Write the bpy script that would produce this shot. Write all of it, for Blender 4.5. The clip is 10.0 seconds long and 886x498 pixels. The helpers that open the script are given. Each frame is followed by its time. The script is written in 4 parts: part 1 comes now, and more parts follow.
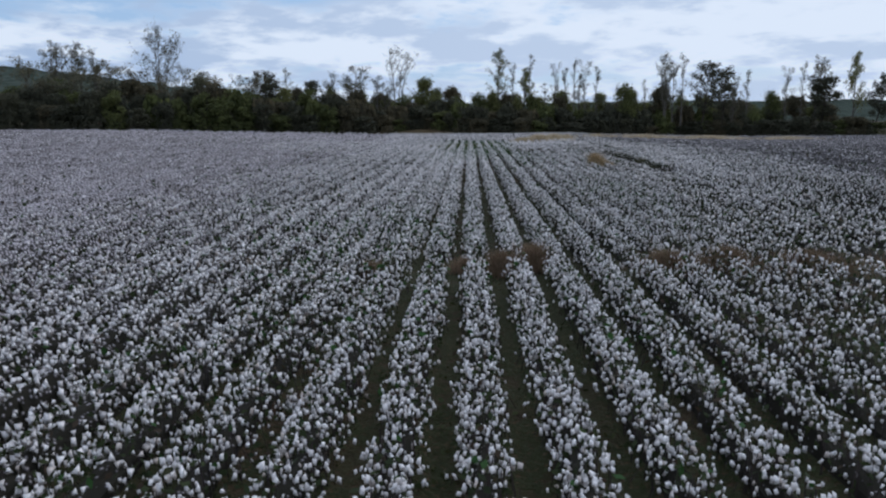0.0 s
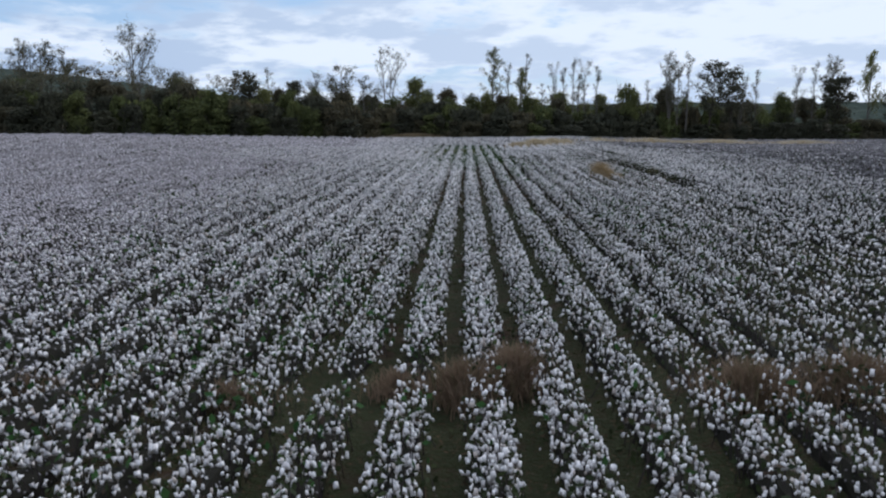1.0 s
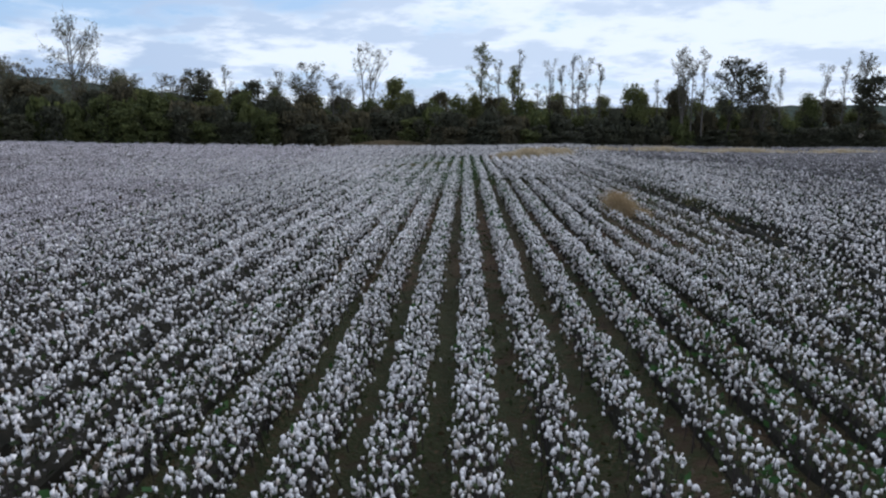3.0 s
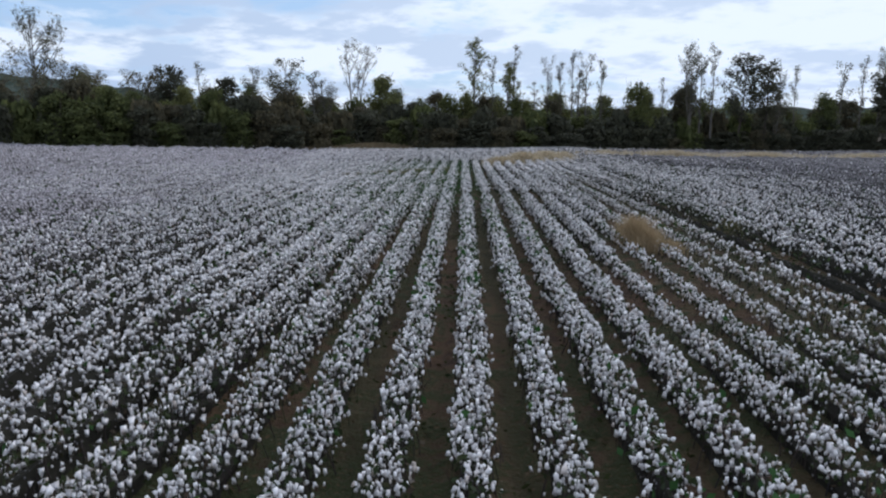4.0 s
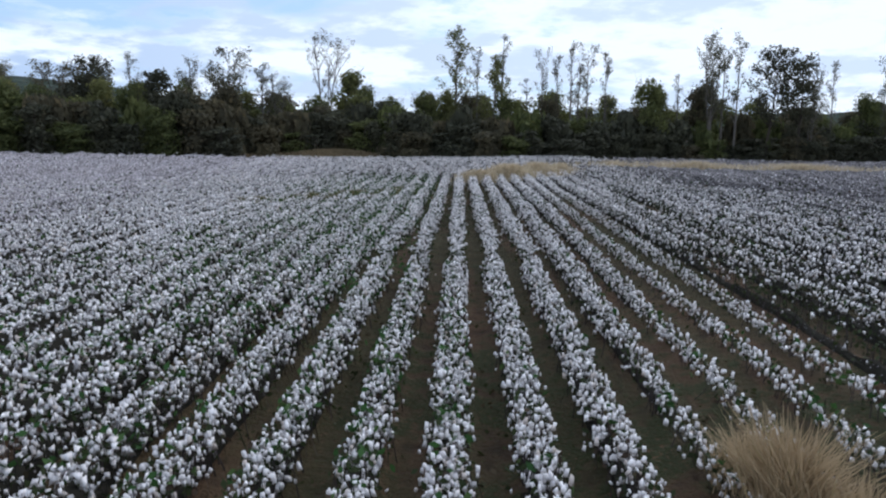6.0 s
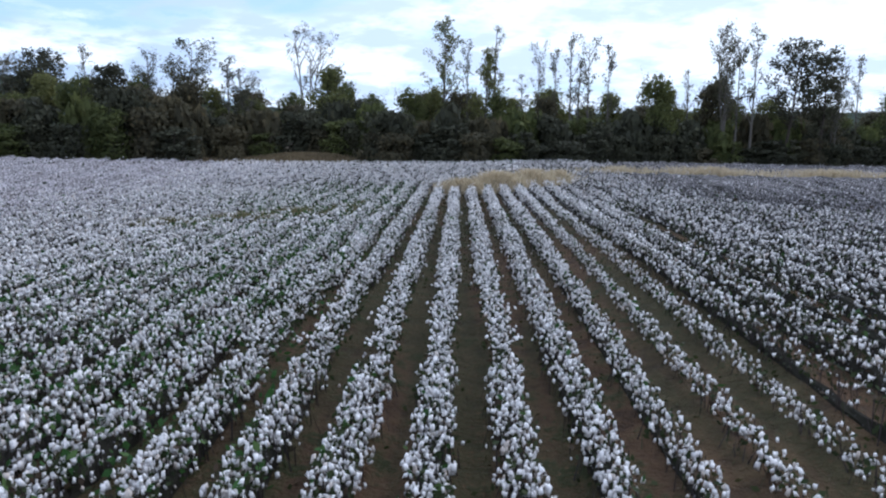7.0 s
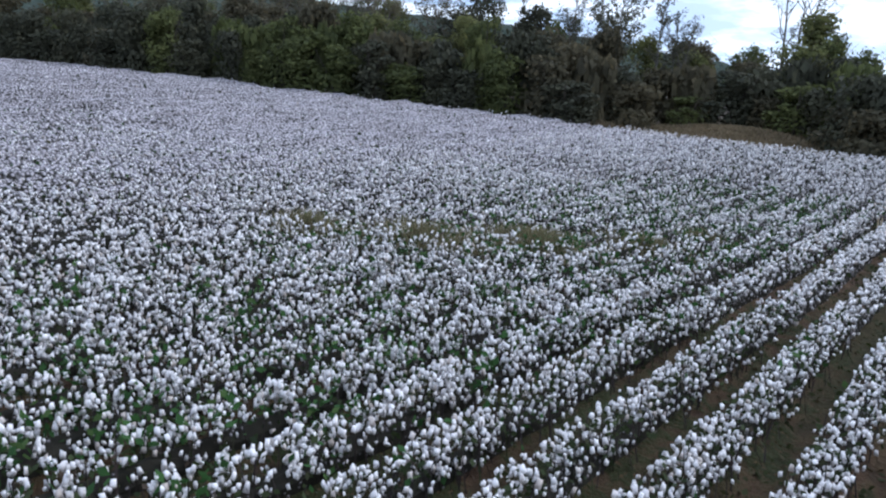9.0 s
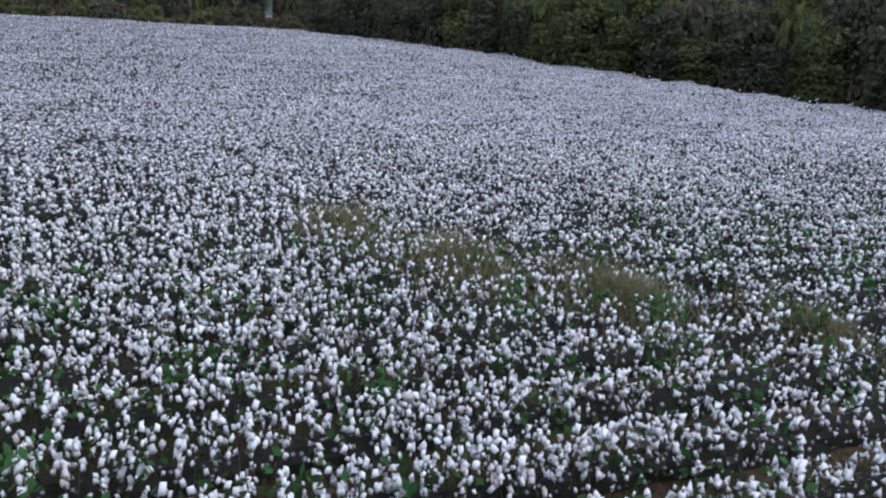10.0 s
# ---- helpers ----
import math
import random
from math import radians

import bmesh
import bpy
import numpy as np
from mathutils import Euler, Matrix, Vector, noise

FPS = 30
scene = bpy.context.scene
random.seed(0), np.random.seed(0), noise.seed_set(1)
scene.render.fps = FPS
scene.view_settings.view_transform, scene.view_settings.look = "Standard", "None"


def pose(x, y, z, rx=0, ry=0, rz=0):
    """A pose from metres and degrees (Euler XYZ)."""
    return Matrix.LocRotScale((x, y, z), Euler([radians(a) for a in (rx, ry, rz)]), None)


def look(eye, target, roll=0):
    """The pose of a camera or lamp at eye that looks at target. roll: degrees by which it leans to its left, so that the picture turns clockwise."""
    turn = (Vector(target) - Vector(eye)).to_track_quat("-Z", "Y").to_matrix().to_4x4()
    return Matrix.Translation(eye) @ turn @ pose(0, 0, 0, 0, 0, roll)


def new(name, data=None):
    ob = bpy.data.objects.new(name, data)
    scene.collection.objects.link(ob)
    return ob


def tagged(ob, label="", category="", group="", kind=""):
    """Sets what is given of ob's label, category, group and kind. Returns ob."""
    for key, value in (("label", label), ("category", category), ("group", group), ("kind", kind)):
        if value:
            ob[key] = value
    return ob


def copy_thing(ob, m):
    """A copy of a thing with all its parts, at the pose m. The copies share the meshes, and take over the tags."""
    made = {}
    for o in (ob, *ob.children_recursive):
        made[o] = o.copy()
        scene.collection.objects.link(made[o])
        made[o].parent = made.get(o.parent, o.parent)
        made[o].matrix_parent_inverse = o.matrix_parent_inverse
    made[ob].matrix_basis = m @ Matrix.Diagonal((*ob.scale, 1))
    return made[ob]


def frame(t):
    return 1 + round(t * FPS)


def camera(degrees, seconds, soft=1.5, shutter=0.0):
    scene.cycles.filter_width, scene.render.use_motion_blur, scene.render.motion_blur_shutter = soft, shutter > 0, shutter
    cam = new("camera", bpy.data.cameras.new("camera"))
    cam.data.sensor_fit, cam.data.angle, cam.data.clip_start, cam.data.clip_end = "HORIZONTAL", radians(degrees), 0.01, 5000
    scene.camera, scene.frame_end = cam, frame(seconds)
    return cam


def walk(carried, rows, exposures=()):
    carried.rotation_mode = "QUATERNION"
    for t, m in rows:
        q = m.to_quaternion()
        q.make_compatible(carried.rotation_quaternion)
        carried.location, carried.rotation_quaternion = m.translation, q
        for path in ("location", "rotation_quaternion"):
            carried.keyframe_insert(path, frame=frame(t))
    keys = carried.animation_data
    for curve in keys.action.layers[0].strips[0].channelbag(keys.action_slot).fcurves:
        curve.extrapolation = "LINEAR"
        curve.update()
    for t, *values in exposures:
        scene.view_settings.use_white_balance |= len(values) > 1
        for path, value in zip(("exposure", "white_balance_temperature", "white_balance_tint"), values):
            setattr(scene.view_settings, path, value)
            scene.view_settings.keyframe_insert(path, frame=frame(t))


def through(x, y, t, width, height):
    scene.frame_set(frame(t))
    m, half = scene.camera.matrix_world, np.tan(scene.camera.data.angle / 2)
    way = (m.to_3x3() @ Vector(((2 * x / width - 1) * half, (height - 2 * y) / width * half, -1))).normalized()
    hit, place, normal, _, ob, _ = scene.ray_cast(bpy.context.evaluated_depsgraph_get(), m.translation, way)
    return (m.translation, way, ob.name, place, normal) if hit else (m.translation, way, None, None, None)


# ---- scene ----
cam = camera(65.8, 10.0, soft=2.2)
PATH = [
    (0, (-0.631, 1.699, 4.308), (-0.712, 3.661, 3.925), -0.2),
    (0.5, (-0.153, 5.908, 4.352), (-0.231, 7.87, 3.971), -0.2),
    (1, (0.342, 10.108, 4.389), (0.267, 12.071, 4.012), -0.2),
    (1.5, (0.875, 14.343, 4.428), (0.802, 16.306, 4.053), -0.2),
    (2, (1.455, 18.581, 4.46), (1.382, 20.545, 4.088), -0.2),
    (2.5, (2.045, 22.824, 4.484), (1.973, 24.789, 4.116), -0.2),
    (4, (3.698, 35.582, 4.477), (3.633, 37.548, 4.114), -0.1),
    (4.5, (4.267, 39.873, 4.464), (4.205, 41.84, 4.104), 0.0),
    (5, (4.864, 44.214, 4.446), (4.804, 46.181, 4.088), 0.1),
    (5.5, (5.485, 48.595, 4.438), (5.427, 50.562, 4.083), 0.2),
    (7, (7.4, 61.728, 4.501), (7.348, 63.695, 4.147), 0.3),
    (7.5, (8.014, 66.116, 4.487), (7.877, 68.078, 4.125), 0.7),
    (8, (8.529, 70.521, 4.506), (8.006, 72.408, 4.1), 2.1),
    (8.5, (8.981, 74.894, 4.589), (8.089, 76.626, 4.135), 3.3),
    (9, (9.228, 79.143, 4.632), (7.976, 80.616, 4.119), 3.9),
    (9.5, (9.143, 83.305, 4.617), (7.585, 84.417, 4.037), 3.8),
    (10, (8.851, 87.414, 4.555), (7.084, 88.111, 3.93), 3.8),
]
EXPOSURES = [(0, -0.38, 5950, 10), (1, -0.22, 6050, 10), (2.5, -0.13, 6100, 10), (4, -0.14, 6050, 10), (5.5, -0.04, 6050, 10), (7.0, 0.22, 5750, 10), (7.5, 0.27, 5700, 10), (8.5, 0.39, 5700, 10), (10, 0.34, 5700, 10)]
walk(cam, [(t, look(eye, target, roll)) for t, eye, target, roll in PATH], EXPOSURES)

# ---- light: broken overcast, brightest ahead ----
SUN_ELEVATION, SUN_AZIMUTH = radians(38), radians(-35)
world = bpy.data.worlds.new("sky")
scene.world = world
world.use_nodes = True


class Nodes:
    """Short hand for building a node tree."""

    def __init__(self, tree):
        self.tree = tree
        tree.nodes.clear()

    def add(self, kind, **values):
        node = self.tree.nodes.new(kind)
        for key, value in values.items():
            socket = node.inputs[int(key[1:])] if key[0] == "i" and key[1:].isdigit() else node.inputs[key]
            self.put(socket, value)
        return node

    def put(self, socket, value):
        if isinstance(value, bpy.types.NodeSocket):
            self.tree.links.new(value, socket)
        else:
            socket.default_value = value

    def math(self, op, a, b=0.0, clamp=False):
        node = self.add("ShaderNodeMath", i0=a, i1=b)
        node.operation, node.use_clamp = op, clamp
        return node.outputs[0]

    def mix(self, fac, a, b, blend="MIX"):
        node = self.add("ShaderNodeMix")
        node.data_type, node.blend_type = "RGBA", blend
        self.put(node.inputs[0], fac), self.put(node.inputs[6], a), self.put(node.inputs[7], b)
        return node.outputs[2]

    def noise(self, vector, scale, detail=4.0, rough=0.55):
        return self.add("ShaderNodeTexNoise", Vector=vector, Scale=scale, Detail=detail, Roughness=rough).outputs[0]

    def ramp(self, fac, lo, hi):
        node = self.add("ShaderNodeMapRange", i0=fac, i1=lo, i2=hi)
        node.clamp, node.interpolation_type = True, "SMOOTHSTEP"
        return node.outputs[0]


def rgba(r, g, b):
    return (r, g, b, 1.0)


def build_sky():
    n = Nodes(world.node_tree)
    sky = n.add("ShaderNodeTexSky")
    sky.sky_type, sky.sun_disc, sky.sun_elevation, sky.sun_rotation = "NISHITA", False, SUN_ELEVATION, -SUN_AZIMUTH
    way = n.add("ShaderNodeTexCoord").outputs["Generated"]
    sep = n.add("ShaderNodeSeparateXYZ", i0=way)
    # the cloud deck, seen flat from below
    lift = n.math("ADD", n.math("MAXIMUM", sep.outputs[2], 0.0), 0.19)
    deck = n.add("ShaderNodeCombineXYZ", i0=n.math("DIVIDE", sep.outputs[0], lift), i1=n.math("DIVIDE", sep.outputs[1], lift), i2=3.7).outputs[0]
    big = n.noise(deck, 0.9, 3.0, 0.5)
    fine = n.noise(deck, 3.8, 7.0, 0.62)
    cover = n.ramp(n.math("ADD", n.math("MULTIPLY", big, 0.6), n.math("MULTIPLY", fine, 0.4)), 0.355, 0.465)
    thick = n.ramp(n.math("ADD", n.math("MULTIPLY", n.noise(deck, 1.3, 4.0, 0.5), 0.6), n.math("MULTIPLY", fine, 0.4)), 0.465, 0.57)
    # brighter towards the veiled sun
    glow = n.math("ADD", n.math("MULTIPLY", sep.outputs[0], 0.5), n.math("MULTIPLY", sep.outputs[1], 0.8))
    glow = n.ramp(glow, 0.1, 0.95)
    cloud = n.mix(thick, rgba(0.96, 1.03, 1.12), rgba(0.45, 0.585, 0.80))
    cloud = n.mix(glow, cloud, n.mix(0.45, cloud, rgba(1.0, 1.07, 1.17)))
    blue = n.mix(1.0, sky.outputs[0], rgba(0.105, 0.105, 0.105), "MULTIPLY")
    blue = n.mix(0.7, blue, rgba(0.52, 0.74, 1.05))
    colour = n.mix(cover, blue, cloud)
    # an overcast sky is brightest overhead
    strength = n.math("ADD", n.math("MULTIPLY", n.ramp(sep.outputs[2], 0.2, 0.9), 0.22), 1.0)
    back = n.add("ShaderNodeBackground", Color=colour, Strength=strength)
    n.add("ShaderNodeOutputWorld", Surface=back.outputs[0])


build_sky()
sun = new("sun", bpy.data.lights.new("sun", "SUN"))
sun.data.energy, sun.data.angle, sun.data.color = 1.1, radians(14), (1.0, 0.96, 0.9)
sun.matrix_world = look((0, 0, 60), (0 + 60 * math.sin(SUN_AZIMUTH) / math.tan(SUN_ELEVATION), -60 * math.cos(SUN_AZIMUTH) / math.tan(SUN_ELEVATION), 0))


# ---- materials ----
def material(name):
    m = bpy.data.materials.new(name)
    m.use_nodes = True
    return m, Nodes(m.node_tree)


def finish(n, colour, rough=0.9, bump=None, strength=0.3, distance=0.02, through=0.0, gloss=0.2):
    b = n.add("ShaderNodeBsdfPrincipled")
    n.put(b.inputs["Base Color"], colour)
    n.put(b.inputs["Roughness"], rough)
    n.put(b.inputs["Specular IOR Level"], gloss)
    if bump is not None:
        n.put(b.inputs["Normal"], n.add("ShaderNodeBump", Height=bump, Strength=strength, Distance=distance).outputs[0])
    surface = b.outputs[0]
    if through:
        t = n.add("ShaderNodeBsdfTranslucent")
        n.put(t.inputs[0], colour)
        surface = n.add("ShaderNodeMixShader", i0=through, i1=surface, i2=t.outputs[0]).outputs[0]
    n.add("ShaderNodeOutputMaterial", Surface=surface)


def vary(n):
    """One random number for each loose piece and each object."""
    a = n.add("ShaderNodeNewGeometry").outputs["Random Per Island"]
    b = n.add("ShaderNodeObjectInfo").outputs["Random"]
    return n.math("FRACT", n.math("ADD", a, b))


def place(n):
    return n.add("ShaderNodeNewGeometry").outputs["Position"]


def soil_material():
    m, n = material("furrowed soil")
    p = place(n)
    large, mid, fine = n.noise(p, 0.09, 3.0), n.noise(p, 1.3, 6.0, 0.65), n.noise(p, 14.0, 4.0, 0.65)
    mid = n.ramp(mid, 0.25, 0.75)
    earth = n.mix(mid, rgba(0.030, 0.018, 0.011), rgba(0.150, 0.084, 0.046))
    weeds = n.mix(fine, rgba(0.011, 0.015, 0.006), rgba(0.046, 0.049, 0.017))
    lanes = n.noise(n.add("ShaderNodeMapping", Vector=p, Scale=(0.75, 0.07, 1.0)).outputs[0], 1.0, 3.0, 0.6)
    # weeds carpet the near half of the field, the far half lies bare
    along = n.ramp(n.add("ShaderNodeSeparateXYZ", i0=p).outputs[1], 60.0, 36.0)
    green = n.math("ADD", n.math("MULTIPLY", large, 0.65), n.math("MULTIPLY", mid, 0.35))
    verge = n.ramp(n.add("ShaderNodeSeparateXYZ", i0=p).outputs[1], 120.0, 130.0)
    green = n.ramp(n.math("ADD", n.math("ADD", green, verge), n.math("MULTIPLY", along, 0.14)), 0.46, 0.62)
    green = n.math("MAXIMUM", green, n.math("MULTIPLY", n.ramp(n.math("ADD", lanes, n.math("MULTIPLY", mid, 0.10)), 0.44, 0.64), 0.72))
    weeds = n.mix(verge, weeds, n.mix(n.noise(p, 2.2, 5.0, 0.65), rgba(0.070, 0.055, 0.030), rgba(0.20, 0.148, 0.090)))
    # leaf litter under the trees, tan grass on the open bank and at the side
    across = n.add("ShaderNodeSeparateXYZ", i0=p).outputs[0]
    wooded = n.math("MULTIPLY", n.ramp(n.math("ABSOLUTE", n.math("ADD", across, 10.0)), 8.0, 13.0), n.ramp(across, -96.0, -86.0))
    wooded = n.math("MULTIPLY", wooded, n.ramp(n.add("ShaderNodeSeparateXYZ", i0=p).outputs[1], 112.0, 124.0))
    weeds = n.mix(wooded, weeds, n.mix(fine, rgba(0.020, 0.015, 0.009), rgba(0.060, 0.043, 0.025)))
    colour = n.mix(n.math("MULTIPLY", green, n.ramp(fine, 0.25, 0.5)), earth, weeds)
    litter = n.ramp(n.noise(p, 26.0, 2.0, 0.5), 0.70, 0.76)
    colour = n.mix(n.math("MULTIPLY", litter, 0.5), colour, rgba(0.30, 0.27, 0.24))
    finish(n, colour, 0.95, n.math("ADD", fine, mid), 1.0, 0.09)
    return m


def lint_material():
    m, n = material("cotton lint")
    v = vary(n)
    fuzz = n.noise(place(n), 55.0, 3.0, 0.6)
    colour = n.mix(v, rgba(0.62, 0.580, 0.575), rgba(0.955, 0.905, 0.890))
    colour = n.mix(n.ramp(v, 0.88, 0.98), colour, rgba(0.55, 0.47, 0.42))
    colour = n.mix(n.math("MULTIPLY", n.ramp(fuzz, 0.5, 0.8), 0.3), colour, rgba(0.50, 0.46, 0.44))
    finish(n, colour, 1.0, fuzz, 0.5, 0.01, through=0.12, gloss=0.05)
    return m


def crop_material(name):
    """Stalks and half-hidden bolls, shade painted in; whiter and softer towards the sides of the field."""
    m, n = material(name)
    p = place(n)
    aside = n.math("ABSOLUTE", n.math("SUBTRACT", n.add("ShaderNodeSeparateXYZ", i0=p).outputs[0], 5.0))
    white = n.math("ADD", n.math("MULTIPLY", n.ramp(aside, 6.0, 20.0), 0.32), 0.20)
    # toned down on the right for sparser bolls and for backlight
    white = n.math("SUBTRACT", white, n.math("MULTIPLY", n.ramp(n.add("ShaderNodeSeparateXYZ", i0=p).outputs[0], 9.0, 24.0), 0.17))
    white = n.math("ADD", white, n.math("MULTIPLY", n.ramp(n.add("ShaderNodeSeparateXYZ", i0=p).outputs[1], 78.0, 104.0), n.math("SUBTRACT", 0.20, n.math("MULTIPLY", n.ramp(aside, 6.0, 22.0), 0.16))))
    # fades bolls and the shade between them into one tone towards the distant sides
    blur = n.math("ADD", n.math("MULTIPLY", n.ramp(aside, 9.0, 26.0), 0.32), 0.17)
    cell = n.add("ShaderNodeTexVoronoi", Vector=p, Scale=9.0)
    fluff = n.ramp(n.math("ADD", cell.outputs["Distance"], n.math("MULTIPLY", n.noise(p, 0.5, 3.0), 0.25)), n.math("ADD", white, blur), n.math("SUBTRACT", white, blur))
    # near-black stalk tone: the smooth hull carries the shade of its gaps
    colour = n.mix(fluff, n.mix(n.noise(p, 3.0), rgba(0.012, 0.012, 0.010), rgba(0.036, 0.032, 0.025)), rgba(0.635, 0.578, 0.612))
    finish(n, colour, 1.0, fluff, 1.0, 0.05, gloss=0.05)
    return m


def leaf_material(name, dark, light, odd, share=0.15, through=0.3, tone=0.0):
    m, n = material(name)
    v = vary(n)
    p = place(n)
    tuft = n.ramp(n.noise(p, 1.1, 3.0, 0.6), 0.32, 0.68)
    colour = n.mix(n.math("ADD", n.math("MULTIPLY", v, 0.45), n.math("MULTIPLY", tuft, 0.55)), rgba(*dark), rgba(*light))
    colour = n.mix(n.ramp(v, 1.0 - share, 1.0 - share * 0.4), colour, rgba(*odd))
    own = n.add("ShaderNodeObjectInfo").outputs["Random"]
    colour = n.mix(n.math("MULTIPLY", n.ramp(own, 0.55, 1.0), tone), colour, rgba(*odd))
    colour = n.mix(n.math("MULTIPLY", n.noise(p, 0.35, 2.0), 0.5), colour, rgba(*dark))
    finish(n, colour, 0.75, None, through=through, gloss=0.15)
    return m


def bark_material(name, dark, light):
    m, n = material(name)
    p = place(n)
    grain = n.noise(n.add("ShaderNodeMapping", Vector=p, Scale=(6.0, 6.0, 1.2)).outputs[0], 2.0, 5.0, 0.65)
    finish(n, n.mix(grain, rgba(*dark), rgba(*light)), 0.95, grain, 0.6, 0.03, gloss=0.1)
    return m


def woodland_material():
    m, n = material("wooded hillside")
    p = place(n)
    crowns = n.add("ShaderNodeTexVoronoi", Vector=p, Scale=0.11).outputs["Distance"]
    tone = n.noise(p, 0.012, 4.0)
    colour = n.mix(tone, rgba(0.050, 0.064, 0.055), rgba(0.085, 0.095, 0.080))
    # shade in the gaps between crowns, put in as a darker green
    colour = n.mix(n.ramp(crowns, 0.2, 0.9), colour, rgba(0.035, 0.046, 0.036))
    finish(n, colour, 1.0, crowns, 1.0, 3.0, gloss=0.0)
    return m


SOIL = soil_material()
LINT = lint_material()
STALK = leaf_material("dry cotton stalks", (0.028, 0.024, 0.026), (0.080, 0.058, 0.050), (0.060, 0.070, 0.030), 0.2, 0.1)
CROP = crop_material("stalks with hidden bolls and shade")
COTTON_LEAF = leaf_material("cotton leaves", (0.020, 0.028, 0.013), (0.060, 0.075, 0.028), (0.070, 0.044, 0.032), 0.2)
FRESH_LEAF = leaf_material("green regrowth leaves", (0.022, 0.056, 0.016), (0.062, 0.134, 0.037), (0.088, 0.132, 0.042), 0.2)
WEED_LEAF = leaf_material("low weeds", (0.022, 0.028, 0.010), (0.070, 0.080, 0.026), (0.085, 0.058, 0.034), 0.3, 0.25)
STRAW = leaf_material("pale straw", (0.46, 0.37, 0.25), (0.72, 0.61, 0.44), (0.40, 0.33, 0.20), 0.15, 0.35)
DRY_GRASS = leaf_material("dry grass", (0.29, 0.205, 0.118), (0.56, 0.43, 0.27), (0.27, 0.22, 0.11), 0.15, 0.35)
BROWN_WEED = leaf_material("brown dead weeds", (0.145, 0.096, 0.063), (0.32, 0.225, 0.152), (0.17, 0.150, 0.080), 0.2, 0.25)
OLIVE_WEED = leaf_material("olive weeds", (0.125, 0.106, 0.056), (0.320, 0.275, 0.160), (0.14, 0.145, 0.065), 0.2, 0.35)
VERGE_GRASS = leaf_material("verge grass", (0.130, 0.099, 0.060), (0.315, 0.238, 0.150), (0.16, 0.132, 0.070), 0.2, 0.35)
DARK_LEAF = leaf_material("hedge leaves", (0.036, 0.036, 0.025), (0.074, 0.074, 0.044), (0.100, 0.094, 0.054), 0.06, 0.26, tone=0.45)
TREE_LEAF = leaf_material("tree leaves", (0.072, 0.078, 0.031), (0.205, 0.210, 0.074), (0.25, 0.236, 0.090), 0.15, 0.45, tone=0.4)
THIN_LEAF = leaf_material("thin autumn leaves", (0.055, 0.056, 0.038), (0.125, 0.124, 0.075), (0.180, 0.155, 0.090), 0.2, 0.35, tone=0.3)
BROWN_LEAF = leaf_material("turning leaves", (0.052, 0.046, 0.030), (0.118, 0.104, 0.060), (0.16, 0.128, 0.070), 0.2, 0.4, tone=0.3)
AUTUMN_LEAF = leaf_material("olive-brown leaves", (0.080, 0.074, 0.046), (0.190, 0.172, 0.100), (0.24, 0.200, 0.120), 0.15, 0.4, tone=0.3)
BRIGHT_LEAF = leaf_material("fresh hedge leaves", (0.048, 0.056, 0.023), (0.145, 0.160, 0.053), (0.190, 0.195, 0.070), 0.10, 0.42, tone=0.4)
BARK = bark_material("grey bark", (0.06, 0.052, 0.045), (0.19, 0.17, 0.15))
DARK_BARK = bark_material("dark bark", (0.025, 0.020, 0.017), (0.085, 0.070, 0.058))
WOODLAND = woodland_material()


# ---- mesh helpers ----
def mesh_of(name, verts, faces, mat, smooth=False):
    """One mesh from arrays of corners and of faces with equally many corners."""
    verts, faces = np.asarray(verts, np.float32), np.asarray(faces, np.int32)
    me = bpy.data.meshes.new(name)
    me.vertices.add(len(verts))
    me.vertices.foreach_set("co", verts.ravel())
    k = faces.shape[1]
    me.loops.add(faces.size)
    me.loops.foreach_set("vertex_index", faces.ravel())
    me.polygons.add(len(faces))
    me.polygons.foreach_set("loop_start", np.arange(0, faces.size, k, dtype=np.int32))
    me.polygons.foreach_set("use_smooth", np.full(len(faces), smooth))
    me.update(calc_edges=True)
    me.materials.append(mat)
    return me


def part(name, mesh, parent, label=""):
    ob = new(name, mesh)
    ob.parent = parent
    return tagged(ob, label) if label else ob


def smooth_step(a, lo, hi):
    t = np.clip((np.asarray(a, float) - lo) / (hi - lo), 0, 1)
    return t * t * (3 - 2 * t)


def waves(x, y, size, seed):
    """Gentle random waves, about -1 to 1."""
    r = np.random.RandomState(seed)
    total = 0
    for i in range(7):
        a, s, ph = r.uniform(0, 6.28), size * r.uniform(0.5, 1.6), r.uniform(0, 6.28)
        total = total + np.sin((x * np.cos(a) + y * np.sin(a)) * 6.28 / s + ph)
    return total / 3.6


# ---- the lie of the land ----
ROW, ROW_LEAN, ROW_SHIFT = 1.10, -0.003, -0.43


def row_x(k, y):
    """The straight line of row k."""
    return k * ROW + ROW_SHIFT + ROW_LEAN * y


def row_of(x, y):
    """The row at a place, as a number with its fraction."""
    return (x - ROW_SHIFT - ROW_LEAN * y) / ROW


def land(x, y):
    x, y = np.asarray(x, float), np.asarray(y, float)
    z = 1.75 * smooth_step(-x, 6, 68) * (0.45 + 0.55 * smooth_step(y, 10, 80))
    z = z + 0.48 * smooth_step(y, 108, 128) - 0.95 * smooth_step(x, 12, 55) * (0.25 + 0.75 * smooth_step(y, 70, 130))
    z = z - 0.22 * np.exp(-((x - 3) / 9) ** 2 - ((y - 105) / 12) ** 2)
    z = z + 0.8 * np.exp(-((x + 9.5) / 6.5) ** 2 - ((y - 139) / 5.0) ** 2)
    return z + 0.04 * waves(x, y, 22, 3)


